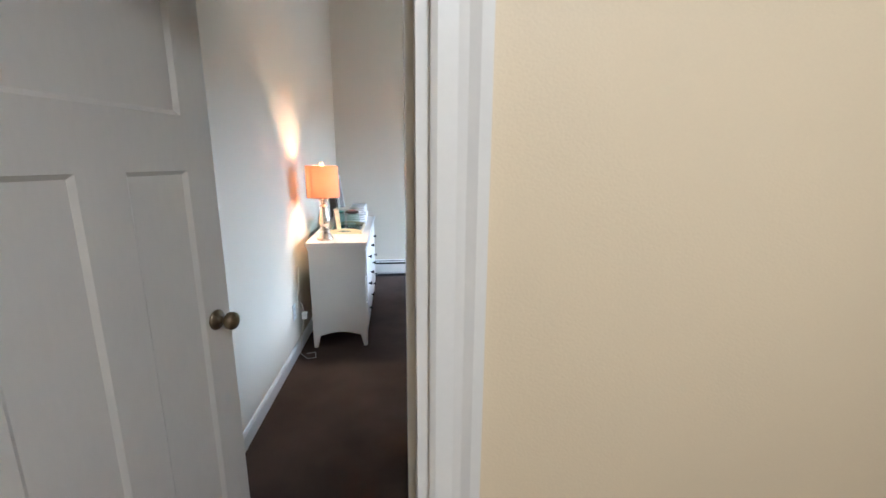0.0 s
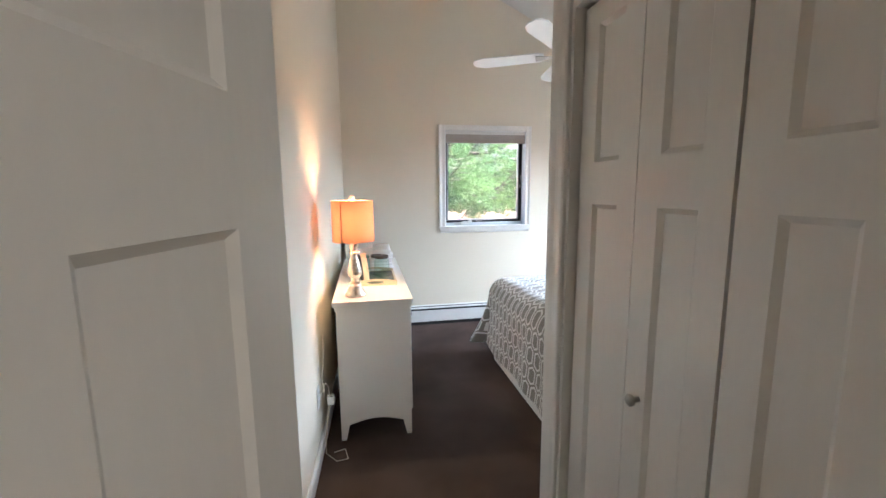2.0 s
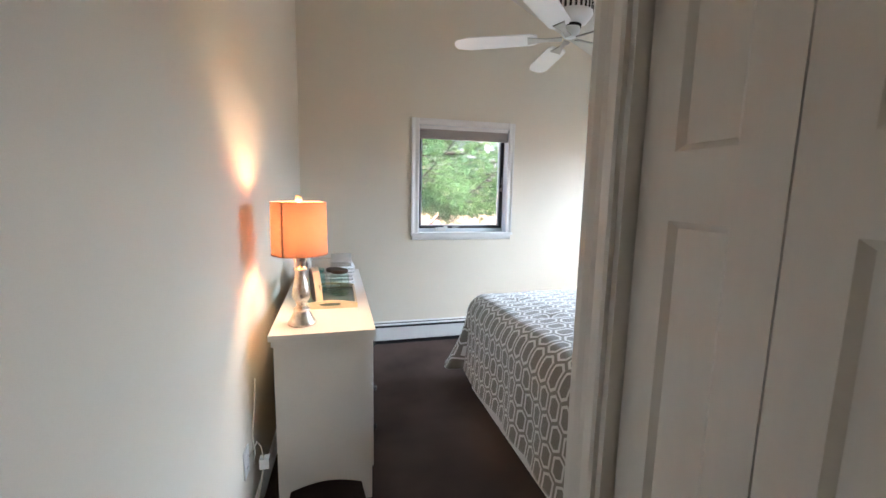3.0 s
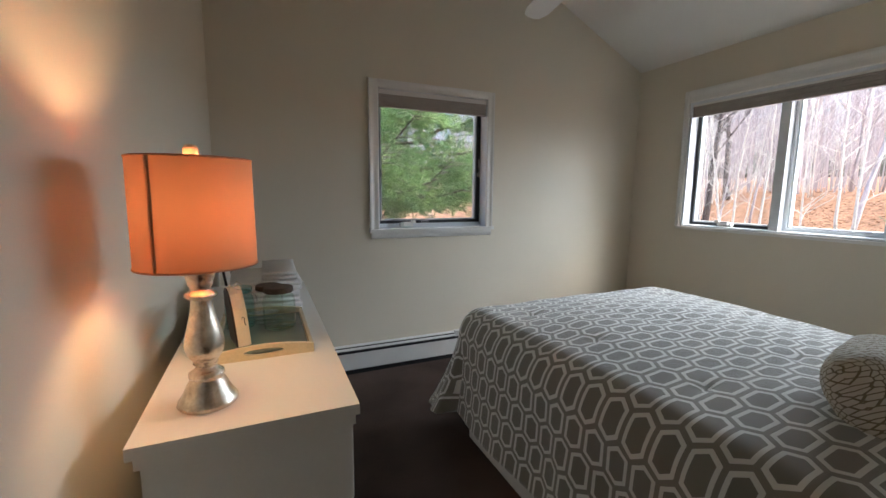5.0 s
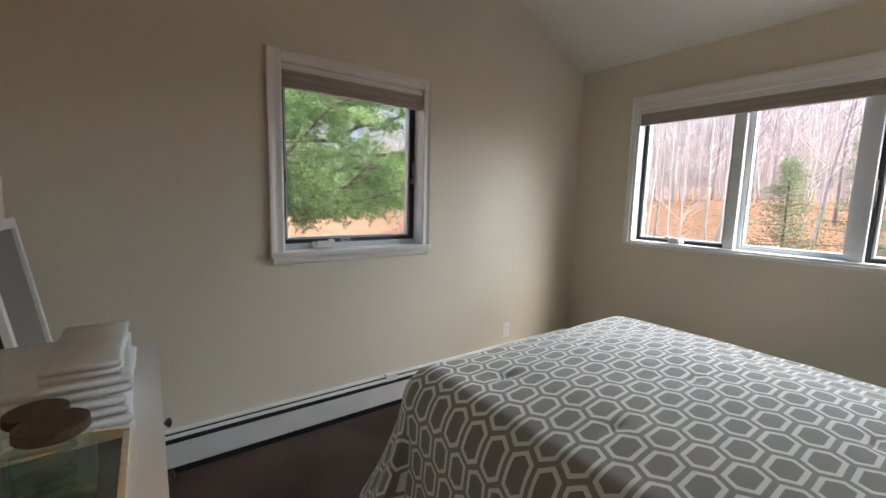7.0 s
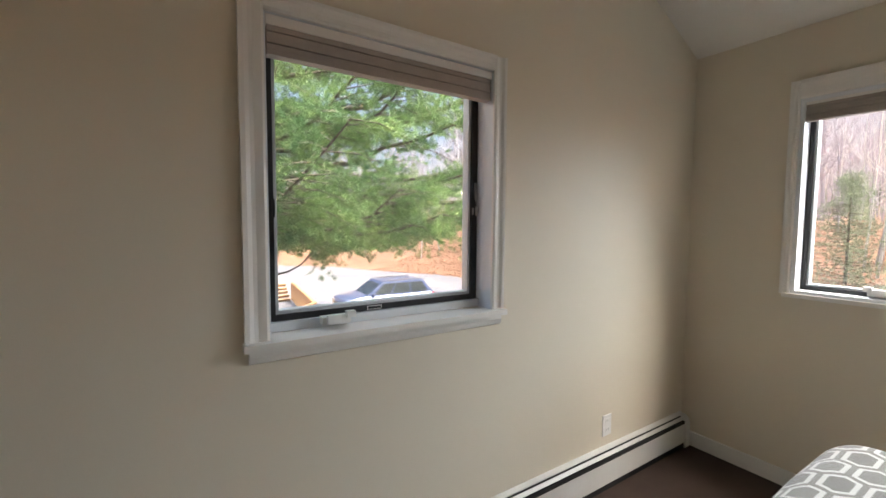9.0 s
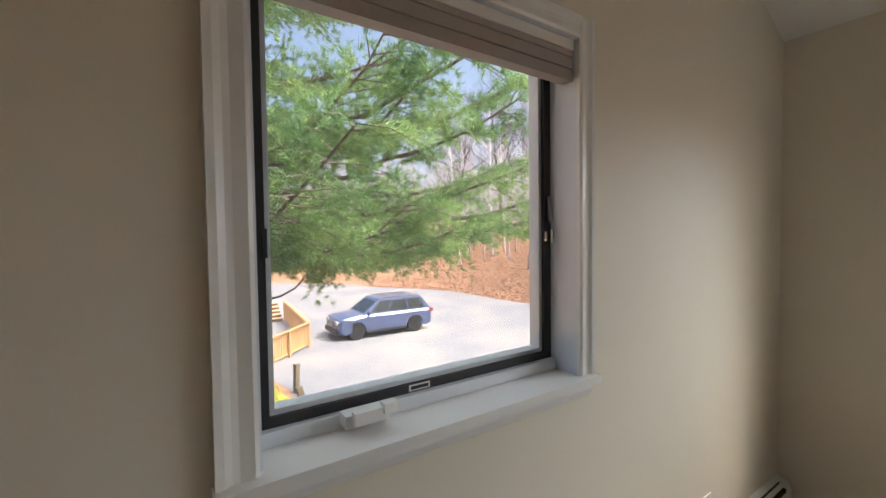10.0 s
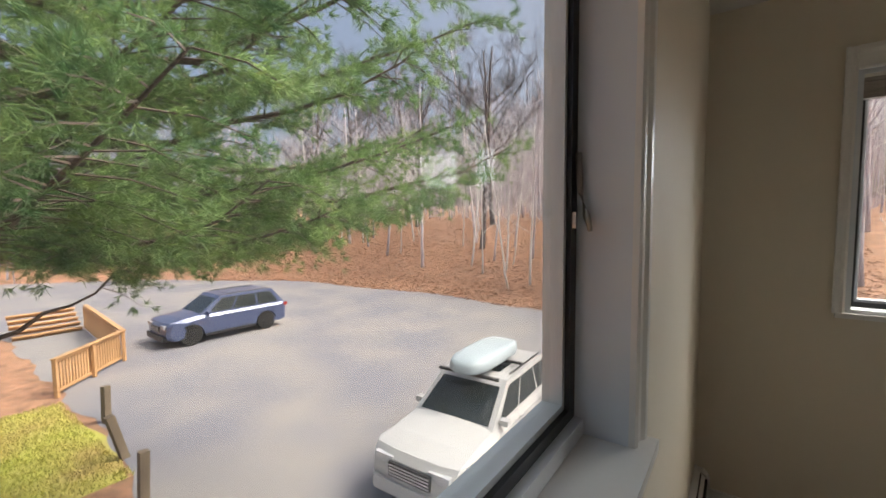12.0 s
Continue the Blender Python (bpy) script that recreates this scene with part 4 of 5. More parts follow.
# ---- ceiling fan ----
def ceiling_fan(x, y, z):
    f = thing("ceiling_fan", pose(x, y, 0), "white five-blade ceiling fan on a downrod under the sloping ceiling", "fan")
    zc = roof(x)
    zb = z - 0.05
    bm = bmesh.new()
    tube(bm, [(0, 0, z + 0.2), (0, 0, zc - 0.02)], 0.013, 12)
    part("downrod", bm, "fan_white", f)
    part("canopy", lathe([(0.02, zc - 0.11), (0.05, zc - 0.09), (0.07, zc - 0.04), (0.07, zc + 0.03)], 24), "fan_white", f, smooth=True)
    part("motor", lathe([(0.03, z + 0.21), (0.10, z + 0.19), (0.125, z + 0.15), (0.125, z + 0.07), (0.10, z + 0.035), (0.06, z + 0.02)][::-1], 32), "fan_white", f, smooth=True)
    for k in range(26):
        a = 2 * math.pi * k / 26
        part("vent_slot", boxes((0.1245, 0.1275, -0.007, 0.007, z + 0.085, z + 0.135)), "black", f, "dark motor vent", m=Matrix.Rotation(a, 4, "Z"))
    part("switch_housing", lathe([(0.001, z - 0.055), (0.04, z - 0.05), (0.055, z - 0.02), (0.055, z + 0.018)], 24), "fan_white", f, smooth=True)
    part("collar", lathe([(0.061, z + 0.004), (0.062, z + 0.018)], 24), "black", f, "dark collar")
    for k in range(5):
        a = radians(80 - 72 * k)
        pts = [(0.20, -0.045), (0.24, -0.062), (0.64, -0.070), (0.71, -0.050), (0.73, -0.02), (0.73, 0.02), (0.71, 0.050), (0.64, 0.070), (0.24, 0.062), (0.20, 0.045)]
        m = Matrix.Rotation(a, 4, "Z") @ Matrix.Translation((0, 0, zb)) @ Matrix.Rotation(radians(12), 4, "X")
        part("blade", prism(pts, -0.004, 0.004, "z"), "fan_white", f, "white fan blade", m=m)
        part("blade_iron", prism([(0.05, -0.02), (0.14, -0.012), (0.26, -0.035), (0.26, 0.035), (0.14, 0.012), (0.05, 0.02)], -0.012, -0.0045, "z"), "nickel", f, "metal blade bracket", m=m)
    return f


ceiling_fan(2.37, -1.38, 2.46)

# ---- things on the dresser ----
def rounded_sheet(w, h, r, n=6):
    pts = []
    for cx, cy, a0 in ((w / 2 - r, h / 2 - r, 0), (-w / 2 + r, h / 2 - r, 90), (-w / 2 + r, -h / 2 + r, 180), (w / 2 - r, -h / 2 + r, 270)):
        for i in range(n + 1):
            a = radians(a0 + 90 * i / n)
            pts.append((cx + r * math.cos(a), cy + r * math.sin(a)))
    return pts


def tray():
    x0, x1, y0, y1 = 0.765, 1.045, -1.662, -1.235
    t = thing("serving_tray", pose((x0 + x1) / 2, (y0 + y1) / 2, TOP), "cream wooden tray with a green-grey glass floor on the dresser", "tray")
    X, Y = (x1 - x0) / 2, (y1 - y0) / 2
    part("tray_floor", boxes((-X + 0.012, X - 0.012, -Y + 0.012, Y - 0.012, 0.002, 0.012)), "tray_base", t, "green-grey mirrored tray floor")
    part("side", boxes((-X, -X + 0.011, -Y + 0.0115, Y - 0.0115, 0, 0.024)), "tray", t, bevel=0.003)
    part("side", boxes((X - 0.011, X, -Y + 0.0115, Y - 0.0115, 0, 0.024)), "tray", t, bevel=0.003)
    for s in (-1, 1):
        n = 20
        slot = [(0.056 * math.cos(a), 0.021 + 0.0095 * math.sin(a)) for a in [2 * math.pi * k / n for k in range(n)]]
        rim = [(max(-X, min(X, 0.20 * math.cos(a))) if abs(math.cos(a)) > 0.3 else 0.20 * math.cos(a), 0.0 if math.sin(a) < -0.05 else (0.024 + 0.018 * max(0, math.sin(a)) ** 4)) for a in [2 * math.pi * k / n for k in range(n)]]
        bm = bmesh.new()
        lay = []
        for yy in (s * Y - 0.0055, s * Y + 0.0055):
            lay.append([[bm.verts.new((px, yy, pz)) for px, pz in ring] for ring in (rim, slot)])
        for k in range(n):
            q = (k + 1) % n
            for layer in lay:
                bm.faces.new((layer[0][k], layer[0][q], layer[1][q], layer[1][k]))
            for w in (0, 1):
                bm.faces.new((lay[0][w][k], lay[0][w][q], lay[1][w][q], lay[1][w][k]))
        part("handle_board", bm, "tray", t, "end board with an oval cut-out handle")


tray()


def jar(x, y, r, h, mat, lid_mat, label, lid_label, bail=False):
    j = thing("mason_jar", pose(x, y, TOP + 0.012), label, "jar")
    part("glass_body", lathe([(r * 0.80, 0.0), (r * 0.97, 0.006), (r, 0.02), (r, h * 0.68), (r * 0.93, h * 0.77), (r * 0.74, h * 0.84), (r * 0.74, h * 0.92)], 28), mat, j, smooth=True)
    part("glass_base", lathe([(r * 0.90, 0.004), (r * 0.92, 0.012)], 28), mat, j, smooth=True)
    part("lid", lathe([(r * 0.86, h * 0.87), (r * 0.92, h * 0.89), (r * 0.90, h * 0.99), (r * 0.84, h)], 28), lid_mat, j, lid_label, smooth=False)
    if bail:
        bm = bmesh.new()
        tube(bm, [(r * 0.8, 0, h * 0.86), (r * 1.15, 0.004, h * 0.74), (r * 1.2, 0.0, h * 0.62), (r * 1.02, -0.012, h * 0.6)], 0.0018, 6)
        tube(bm, [(r * 0.8 * math.cos(a / 4), r * 0.8 * math.sin(a / 4), h * 0.86) for a in range(26)], 0.0016, 5)
        part("wire_bail", bm, "nickel", j, "wire lid clip")
    return j


jar(0.957, -1.428, 0.053, 0.148, "green_glass", "lid", "pale green glass jar with a rusty brown lid on the tray", "rusty brown metal lid")
jar(0.925, -1.345, 0.048, 0.140, "clear_glass", "lid", "clear glass jar with a rusty brown lid on the tray", "rusty brown metal lid")
jar(0.830, -1.375, 0.047, 0.145, "teal_glass", "teal_glass", "teal glass jar with a wire clip lid on the tray", "teal glass lid", True)

sign = thing("wooden_sign", pose(0.838, -1.525, TOP + 0.012, 0, -5, 14), "cream block sign with a dark face standing on the tray", "decor")
side = [(-0.050, 0.0), (0.050, 0.0), (0.055, 0.06), (0.052, 0.12), (0.036, 0.165), (0.012, 0.180), (-0.012, 0.180), (-0.036, 0.165), (-0.052, 0.12), (-0.055, 0.06)]
part("block", prism(side, -0.017, 0.019, "x"), "cream", sign, "cream painted wooden block", bevel=0.004)
part("face_board", prism([(a * 0.98, 0.002 + b * 0.985) for a, b in side], -0.022, -0.0173, "x"), "dark_wood", sign, "dark wooden face")
bm = bmesh.new()
tube(bm, [(0.002, -0.0555, 0.088), (0.006, -0.056, 0.095), (0.010, -0.056, 0.088), (0.008, -0.0565, 0.078), (0.011, -0.0565, 0.066)], 0.0013, 5)
part("scroll_mark", bm, "black", sign, "small black scroll mark")
bm = bmesh.new()
tube(bm, [(0.0, -0.01, 0.181), (0.010, -0.02, 0.198), (0.020, -0.03, 0.190), (0.016, -0.036, 0.174), (0.0, -0.034, 0.182), (-0.012, -0.03, 0.196), (-0.018, -0.034, 0.172)], 0.0017, 6)
part("string_bow", bm, "cord", sign, "cream string bow")



def folded_towel(x, y, z, w, d, h, turn, seed):
    t = thing("folded_towel", pose(x, y, z, 0, 0, turn), "white folded terry towel in the stack beside the tray", "towel", "folded towels in a stack")
    layers = 2
    for k in range(layers):
        lh = h / layers
        bm = bmesh.new()
        n, mseg = 16, 10
        r = lh / 2
        prof = []
        for i in range(mseg + 1):
            a = math.pi / 2 - math.pi * i / mseg
            prof.append((w / 2 - r + r * math.cos(a), r + r * math.sin(a)))
        prof += [(-w / 2, 0.001), (-w / 2, lh - 0.001)]
        rings = []
        for j in range(n + 1):
            yy = -d / 2 + d * j / n
            ring = []
            for px, pz in prof:
                q = noise.noise(Vector((px * 9, yy * 9, seed + k))) * 0.006
                ring.append(bm.verts.new((px + q, yy + q * 0.5, k * lh + pz * 0.97 + (q * 0.3 if k else 0))))
            rings.append(ring)
        for a, b in zip(rings, rings[1:]):
            for i in range(len(prof)):
                bm.faces.new((a[i], a[(i + 1) % len(prof)], b[(i + 1) % len(prof)], b[i]))
        bm.faces.new(rings[0])
        bm.faces.new(rings[-1][::-1])
        part("fold", bm, "towel", t, smooth=True)
    return t


zt = TOP + 0.001
for i, (w, d, h, tn, dx) in enumerate(((0.275, 0.36, 0.046, 1, 0.0), (0.27, 0.35, 0.043, -2, 0.002), (0.265, 0.345, 0.041, 2, 0.006), (0.135, 0.33, 0.034, -1, 0.062))):
    folded_towel(0.910 + dx, -1.035 + 0.004 * i, zt, w, d, h, tn, i * 3.7)
    zt += h + 0.0005

# leaning framed board between the dresser and the end wall
fr = thing("framed_board", pose(0.865, -0.335, 0.0, 0, -8.2, 0), "white-framed grey board leaning on the wall past the dresser", "frame")
part("board", boxes((-0.012, -0.004, -0.195, 0.195, 0.02, 1.25)), "grey_board", fr, "dull grey board")
part("backing", boxes((-0.026, -0.0125, -0.215, 0.215, 0.003, 1.265)), "dark_wood", fr, "dark wooden back")
for b in ((-0.012, 0.008, -0.225, -0.19, 0.0, 1.27), (-0.012, 0.008, 0.19, 0.225, 0.0, 1.27), (-0.012, 0.008, -0.1895, 0.1895, 1.235, 1.27), (-0.012, 0.008, -0.1895, 0.1895, 0.0, 0.035)):
    part("frame_rail", boxes(b), "trim", fr, "white frame rail", bevel=0.004)

# cords by the dresser
cord = thing("power_cord", pose(0, 0, 0), "cream lamp cord with a white plug box hanging beside the dresser", "cord")
bm = bmesh.new()
tube(bm, [(0.605, -2.045, 0.66), (0.600, -2.06, 0.52), (0.590, -2.075, 0.43), (0.600, -2.085, 0.36), (0.600, -2.10, 0.315)], 0.003, 6)
tube(bm, [(0.585, -2.12, 0.36), (0.612, -2.10, 0.41), (0.622, -2.07, 0.37), (0.628, -2.06, 0.30)], 0.003, 6)
tube(bm, [(0.625, -2.055, 0.27), (0.602, -2.07, 0.12), (0.60, -2.13, 0.012), (0.66, -2.20, 0.006), (0.72, -2.19, 0.006), (0.70, -2.10, 0.006), (0.64, -2.12, 0.006)], 0.003, 6)
part("cable", bm, "cord", cord, smooth=True)
part("plug_box", boxes((0.612, 0.650, -2.075, -2.040, 0.265, 0.31)), "plastic", cord, "white plug box", bevel=0.004)

# ---- outdoors: ground ----
def edge_x(y):
    return max(22.3 if y < 20 else 22.3 - 0.02 * (y - 20) ** 2, -60) + 0.4 * math.sin(y * 0.5)


def bank(x, y):
    """Height of the ground: a level yard, and a wooded bank beyond its edge."""
    d = x - edge_x(y)
    if d <= 0:
        return GROUND
    return GROUND + 0.27 * min(d, 18) * min(1, d / 3) + max(0, d - 18) * 0.03 + 0.15 * noise.noise(Vector((x * 0.3, y * 0.3, 0))) * min(1, d)


def spread(v, k):
    return math.copysign(abs(v) ** k, v)


verts, faces = [], []
N = 170
for i in range(N + 1):
    for j in range(N + 1):
        a, b = 2 * i / N - 1, 2 * j / N - 1
        x, y = 24 + 36 * a + 900 * spread(a, 9), 18 + 42 * b + 900 * spread(b, 9)
        verts.append((x, y, bank(x, y)))
for i in range(N):
    for j in range(N):
        a = i * (N + 1) + j
        faces.append((a, a + N + 1, a + N + 2, a + 1))
raw("ground", verts, faces, "leaf", kind="structure", smooth=True)


def sheet(name, left, right, ys, z, mat):
    verts, faces = [], []
    n = 12
    for y in ys:
        a, b = left(y), right(y)
        verts += [(a + (b - a) * i / n, y, z) for i in range(n + 1)]
    for j in range(len(ys) - 1):
        for i in range(n):
            q = j * (n + 1) + i
            faces.append((q, q + 1, q + n + 2, q + n + 1))
    return raw(name, verts, faces, mat, kind="structure")


ys = [y * 0.5 for y in range(-24, 110)]
left = lambda y: (4.45 if y > 9 else 1.5 + 0.3 * max(0, y)) + 0.12 * math.sin(y * 1.7) + 0.06 * math.sin(y * 5.1)
sheet("road", left, lambda y: edge_x(y) + 0.1 * math.sin(y * 3), ys, GROUND + 0.012, "asphalt")
sheet("lawn", lambda y: -12, lambda y: 4.32 + 0.15 * math.sin(y * 1.3), [9.0 + 0.25 * i for i in range(22)], GROUND + 0.008, "grass")

rng = np.random.default_rng(5)


def blades(name, n, place, size, width, mat, label, category, up=1.0, kind="stuff"):
    """Many small upright or lying slips in one mesh."""
    p = np.array([place() for _ in range(n)])
    a = rng.uniform(0, 2 * math.pi, n)
    s = size * rng.uniform(0.6, 1.4, n)
    d = np.stack([np.cos(a), np.sin(a), np.zeros(n)], 1)
    tip = np.stack([rng.normal(0, 0.4, n), rng.normal(0, 0.4, n), np.full(n, up)], 1) * s[:, None]
    w = d * (width * rng.uniform(0.6, 1.4, n))[:, None]
    v = np.stack([p - w, p + w, p + tip], 1).reshape(-1, 3)
    me = bpy.data.meshes.new(name)
    me.from_pydata(v.tolist(), [], np.arange(n * 3).reshape(-1, 3).tolist())
    me.materials.append(M[mat])
    ob = new(name, me)
    return tagged(ob, label, category, kind=kind)


blades("grass", 14000, lambda: (rng.uniform(0.5, 4.3), rng.uniform(9.0, 14.4), GROUND + 0.01), 0.07, 0.012, "grass", "patchy yellow-green lawn beside the gravel", "grass")


def litter_place():
    y = rng.uniform(-6, 36)
    x = edge_x(y) + abs(rng.normal(0, 9)) - 0.3
    return x, y, bank(x, y) + 0.02


blades("leaf_litter", 26000, litter_place, 0.10, 0.10, "leaf", "rust-brown fallen oak leaves on the bank", "leaves", up=0.35)

# ---- trees ----
def limb(bm, p, d, length, r, depth, rnd, seg, twig_min):
    """A wavering limb that tapers and forks."""
    n = 5 if depth > 1 else 3
    pts, rad = [p], [r]
    q, dd = p.copy(), d.copy()
    for i in range(n):
        dd = (dd + Vector((rnd.uniform(-1, 1), rnd.uniform(-1, 1), rnd.uniform(-0.4, 0.8))) * 0.14).normalized()
        q = q + dd * length / n
        pts.append(q.copy())
        rad.append(r * (1 - 0.75 * (i + 1) / n) if depth < 3 else r * (1 - 0.6 * (i + 1) / n))
    tube(bm, pts, rad, seg, False)
    if depth == 0:
        return
    for k in range({3: 9, 2: 6, 1: 5}[depth]):
        f = rnd.uniform(0.35 if depth == 3 else 0.2, 1.0)
        i = min(int(f * n), n - 1)
        s = pts[i].lerp(pts[i + 1], f * n - i)
        side = Vector((rnd.uniform(-1, 1), rnd.uniform(-1, 1), rnd.uniform(0.1, 0.9))).normalized()
        limb(bm, s, (dd * 0.6 + side).normalized(), length * rnd.uniform(0.3, 0.5), max(twig_min, rad[i] * 0.45), depth - 1, rnd, max(3, seg - 2), twig_min)


def bare_tree(seed, height, r, bark, depth=3, twig=0.008, spread=1.0):
    rnd = random.Random(seed)
    t = thing("bare_tree", pose(0, 0, 0), "", "tree")
    bm = bmesh.new()
    lean = Vector((rnd.uniform(-0.1, 0.1), rnd.uniform(-0.1, 0.1), 1)).normalized()
    pts, rad = [], []
    n = 8
    q = Vector((0, 0, -0.3))
    for i in range(n + 1):
        pts.append(q.copy())
        rad.append(r * (1 - 0.72 * i / n) * (1.25 if i == 0 else 1))
        q += (lean + Vector((rnd.uniform(-1, 1), rnd.uniform(-1, 1), 0)) * 0.05) * height / n
    tube(bm, pts, rad, 7)
    part("trunk", bm, bark, t, smooth=True)
    bm = bmesh.new()
    for k in range(13):
        f = rnd.uniform(0.3, 0.98)
        i = min(int(f * n), n - 1)
        s = pts[i].lerp(pts[i + 1], f * n - i)
        a = rnd.uniform(0, 2 * math.pi)
        d = Vector((math.cos(a), math.sin(a), rnd.uniform(0.5, 1.3))).normalized()
        limb(bm, s, d, spread * height * rnd.uniform(0.16, 0.34) * (1.2 - 0.5 * f), rad[i] * 0.42, depth - 1, rnd, 4, twig)
    part("limbs", bm, bark, t)
    return t


protos = []
for k in range(4):
    protos.append((bare_tree(30 + k, 12 + k, 0.085 + 0.015 * k, "haze_grey_bark"), "leafless woodland tree on the leafy bank, its grey bark paled by painted haze"))
for k in range(3):
    protos.append((bare_tree(60 + k, 9 + k, 0.055, "birch", 2), "slender white birch, bare, on the leafy bank"))
rnd = random.Random(11)
first = set()
for i in range(110):
    k = rnd.choice((0, 0, 1, 1, 2, 3, 4, 4, 5, 5, 6, 6))
    y = rnd.uniform(-7, 46)
    x = edge_x(y) + 3.5 + 28 * rnd.random() ** 1.1
    ob, lab = protos[k]
    s = rnd.uniform(0.75, 1.3)
    m = Matrix.Translation((x, y, bank(x, y))) @ Matrix.Rotation(rnd.uniform(0, 6.28), 4, "Z") @ Matrix.Rotation(radians(rnd.uniform(-5, 5)), 4, "X")
    if k not in first:
        first.add(k)
        ob.matrix_basis = m
        tagged(ob, lab, group="woodland trees on the bank")
    else:
        c = copy_thing(ob, m)
        tagged(c, lab, group="woodland trees on the bank")
        ob = c
    ob.scale = (s, s, s)

for x, y, k, s, a in ((26.1, 6.8, 4, 1.15, 10), (24.8, 10.1, 5, 1.0, 80), (24.3, 11.3, 6, 0.95, 200), (27.0, 12.9, 4, 1.1, 120), (26.2, 14.3, 5, 0.9, 300), (27.5, 16.0, 6, 1.0, 45), (25.5, 8.6, 6, 0.8, 250), (30.0, 9.0, 5, 1.2, 160)):
    ob, lab = protos[k]
    c = copy_thing(ob, Matrix.Translation((x, y, bank(x, y))) @ Matrix.Rotation(radians(a), 4, "Z") @ Matrix.Rotation(radians(3), 4, "X"))
    tagged(c, lab, group="woodland trees on the bank")
    c.scale = (s * 1.3, s * 1.3, s)

# big bare hardwoods that stand over the bank
big = bare_tree(91, 17, 0.24, "dark_bark", 4, 0.011, 1.5)
for i, (x, y, s, a) in enumerate(((31.2, 17.3, 0.95, 20), (36.4, 28.6, 1.0, 140), (35.6, 36.7, 1.0, 260), (30.4, 39.0, 1.0, 70), (38.0, 20.0, 1.05, 200), (40.0, 33.0, 1.1, 310))):
    m = Matrix.Translation((x, y, bank(x, y))) @ Matrix.Rotation(radians(a), 4, "Z")
    c = big if i == 0 else copy_thing(big, m)
    c.matrix_basis = m
    tagged(c, "tall bare hardwood with fine dark branches behind the yard", group="woodland trees on the bank")
    c.scale = (s, s, s)

# far woods, past counting
verts, faces = [], []
for i in range(2600):
    y = rnd.uniform(-60, 120)
    x = edge_x(min(y, 42)) + 20 + 75 * rnd.random() ** 1.2
    if y > 46:
        x = rnd.uniform(-30, 90)
    z = bank(x, y) if y < 60 else GROUND + 2
    h, r = rnd.uniform(9, 19), rnd.uniform(0.03, 0.10)
    def stem(a, b, r0, r1):
        n0 = len(verts)
        d = (b - a).normalized()
        s = d.orthogonal().normalized()
        t = d.cross(s)
        for p, q in ((a, r0), (b, r1)):
            for w in range(3):
                verts.append(tuple(p + q * (s * math.cos(w * 2.094) + t * math.sin(w * 2.094))))
        for w in range(3):
            faces.append((n0 + w, n0 + (w + 1) % 3, n0 + 3 + (w + 1) % 3, n0 + 3 + w))
    a = Vector((x, y, z - 0.5))
    b = a + Vector((rnd.uniform(-1, 1), rnd.uniform(-1, 1), h))
    stem(a, b, r, r * 0.25)
    for w in range(13):
        f = rnd.uniform(0.3, 0.97)
        s0 = a.lerp(b, f)
        e = s0 + Vector((rnd.uniform(-1.6, 1.6), rnd.uniform(-1.6, 1.6), rnd.uniform(0.8, 2.8)))
        stem(s0, e, r * 0.35, 0.008)
        for _ in range(2):
            g = s0.lerp(e, rnd.uniform(0.3, 0.9))
            stem(g, g + Vector((rnd.uniform(-0.9, 0.9), rnd.uniform(-0.9, 0.9), rnd.uniform(0.3, 1.3))), 0.018, 0.005)
# the air's haze over these stems is in their pale colour
raw("far_woods", verts, faces, "far_haze_bark", kind="stuff", label="dense bare woods rising behind the yard, bark coloured pale for haze", category="woods")


def slips(me, v):
    """Fills a mesh with loose triangles, three rows of v each."""
    n = len(v)
    me.vertices.add(n)
    me.vertices.foreach_set("co", v.astype(np.float32).ravel())
    me.loops.add(n)
    me.loops.foreach_set("vertex_index", np.arange(n, dtype=np.int32))
    me.polygons.add(n // 3)
    me.polygons.foreach_set("loop_start", np.arange(0, n, 3, dtype=np.int32))
    me.update(calc_edges=True)


def needle_tufts(points, dirs, per, length, width, spread_k):
    """Sprays of thin needles, one slip each."""
    P = np.repeat(np.array(points), per, 0)
    D = np.repeat(np.array(dirs), per, 0)
    n = len(P)
    d = D * 0.75 + rng.normal(0, spread_k, (n, 3))
    d /= np.linalg.norm(d, axis=1)[:, None]
    L = length * rng.uniform(0.7, 1.25, n)[:, None]
    s = np.cross(d, rng.normal(0, 1, (n, 3)))
    s /= np.linalg.norm(s, axis=1)[:, None] + 1e-9
    base = P + rng.normal(0, 0.012, (n, 3))
    v = np.stack([base - s * width, base + s * width, base + d * L], 1).reshape(-1, 3)
    return v


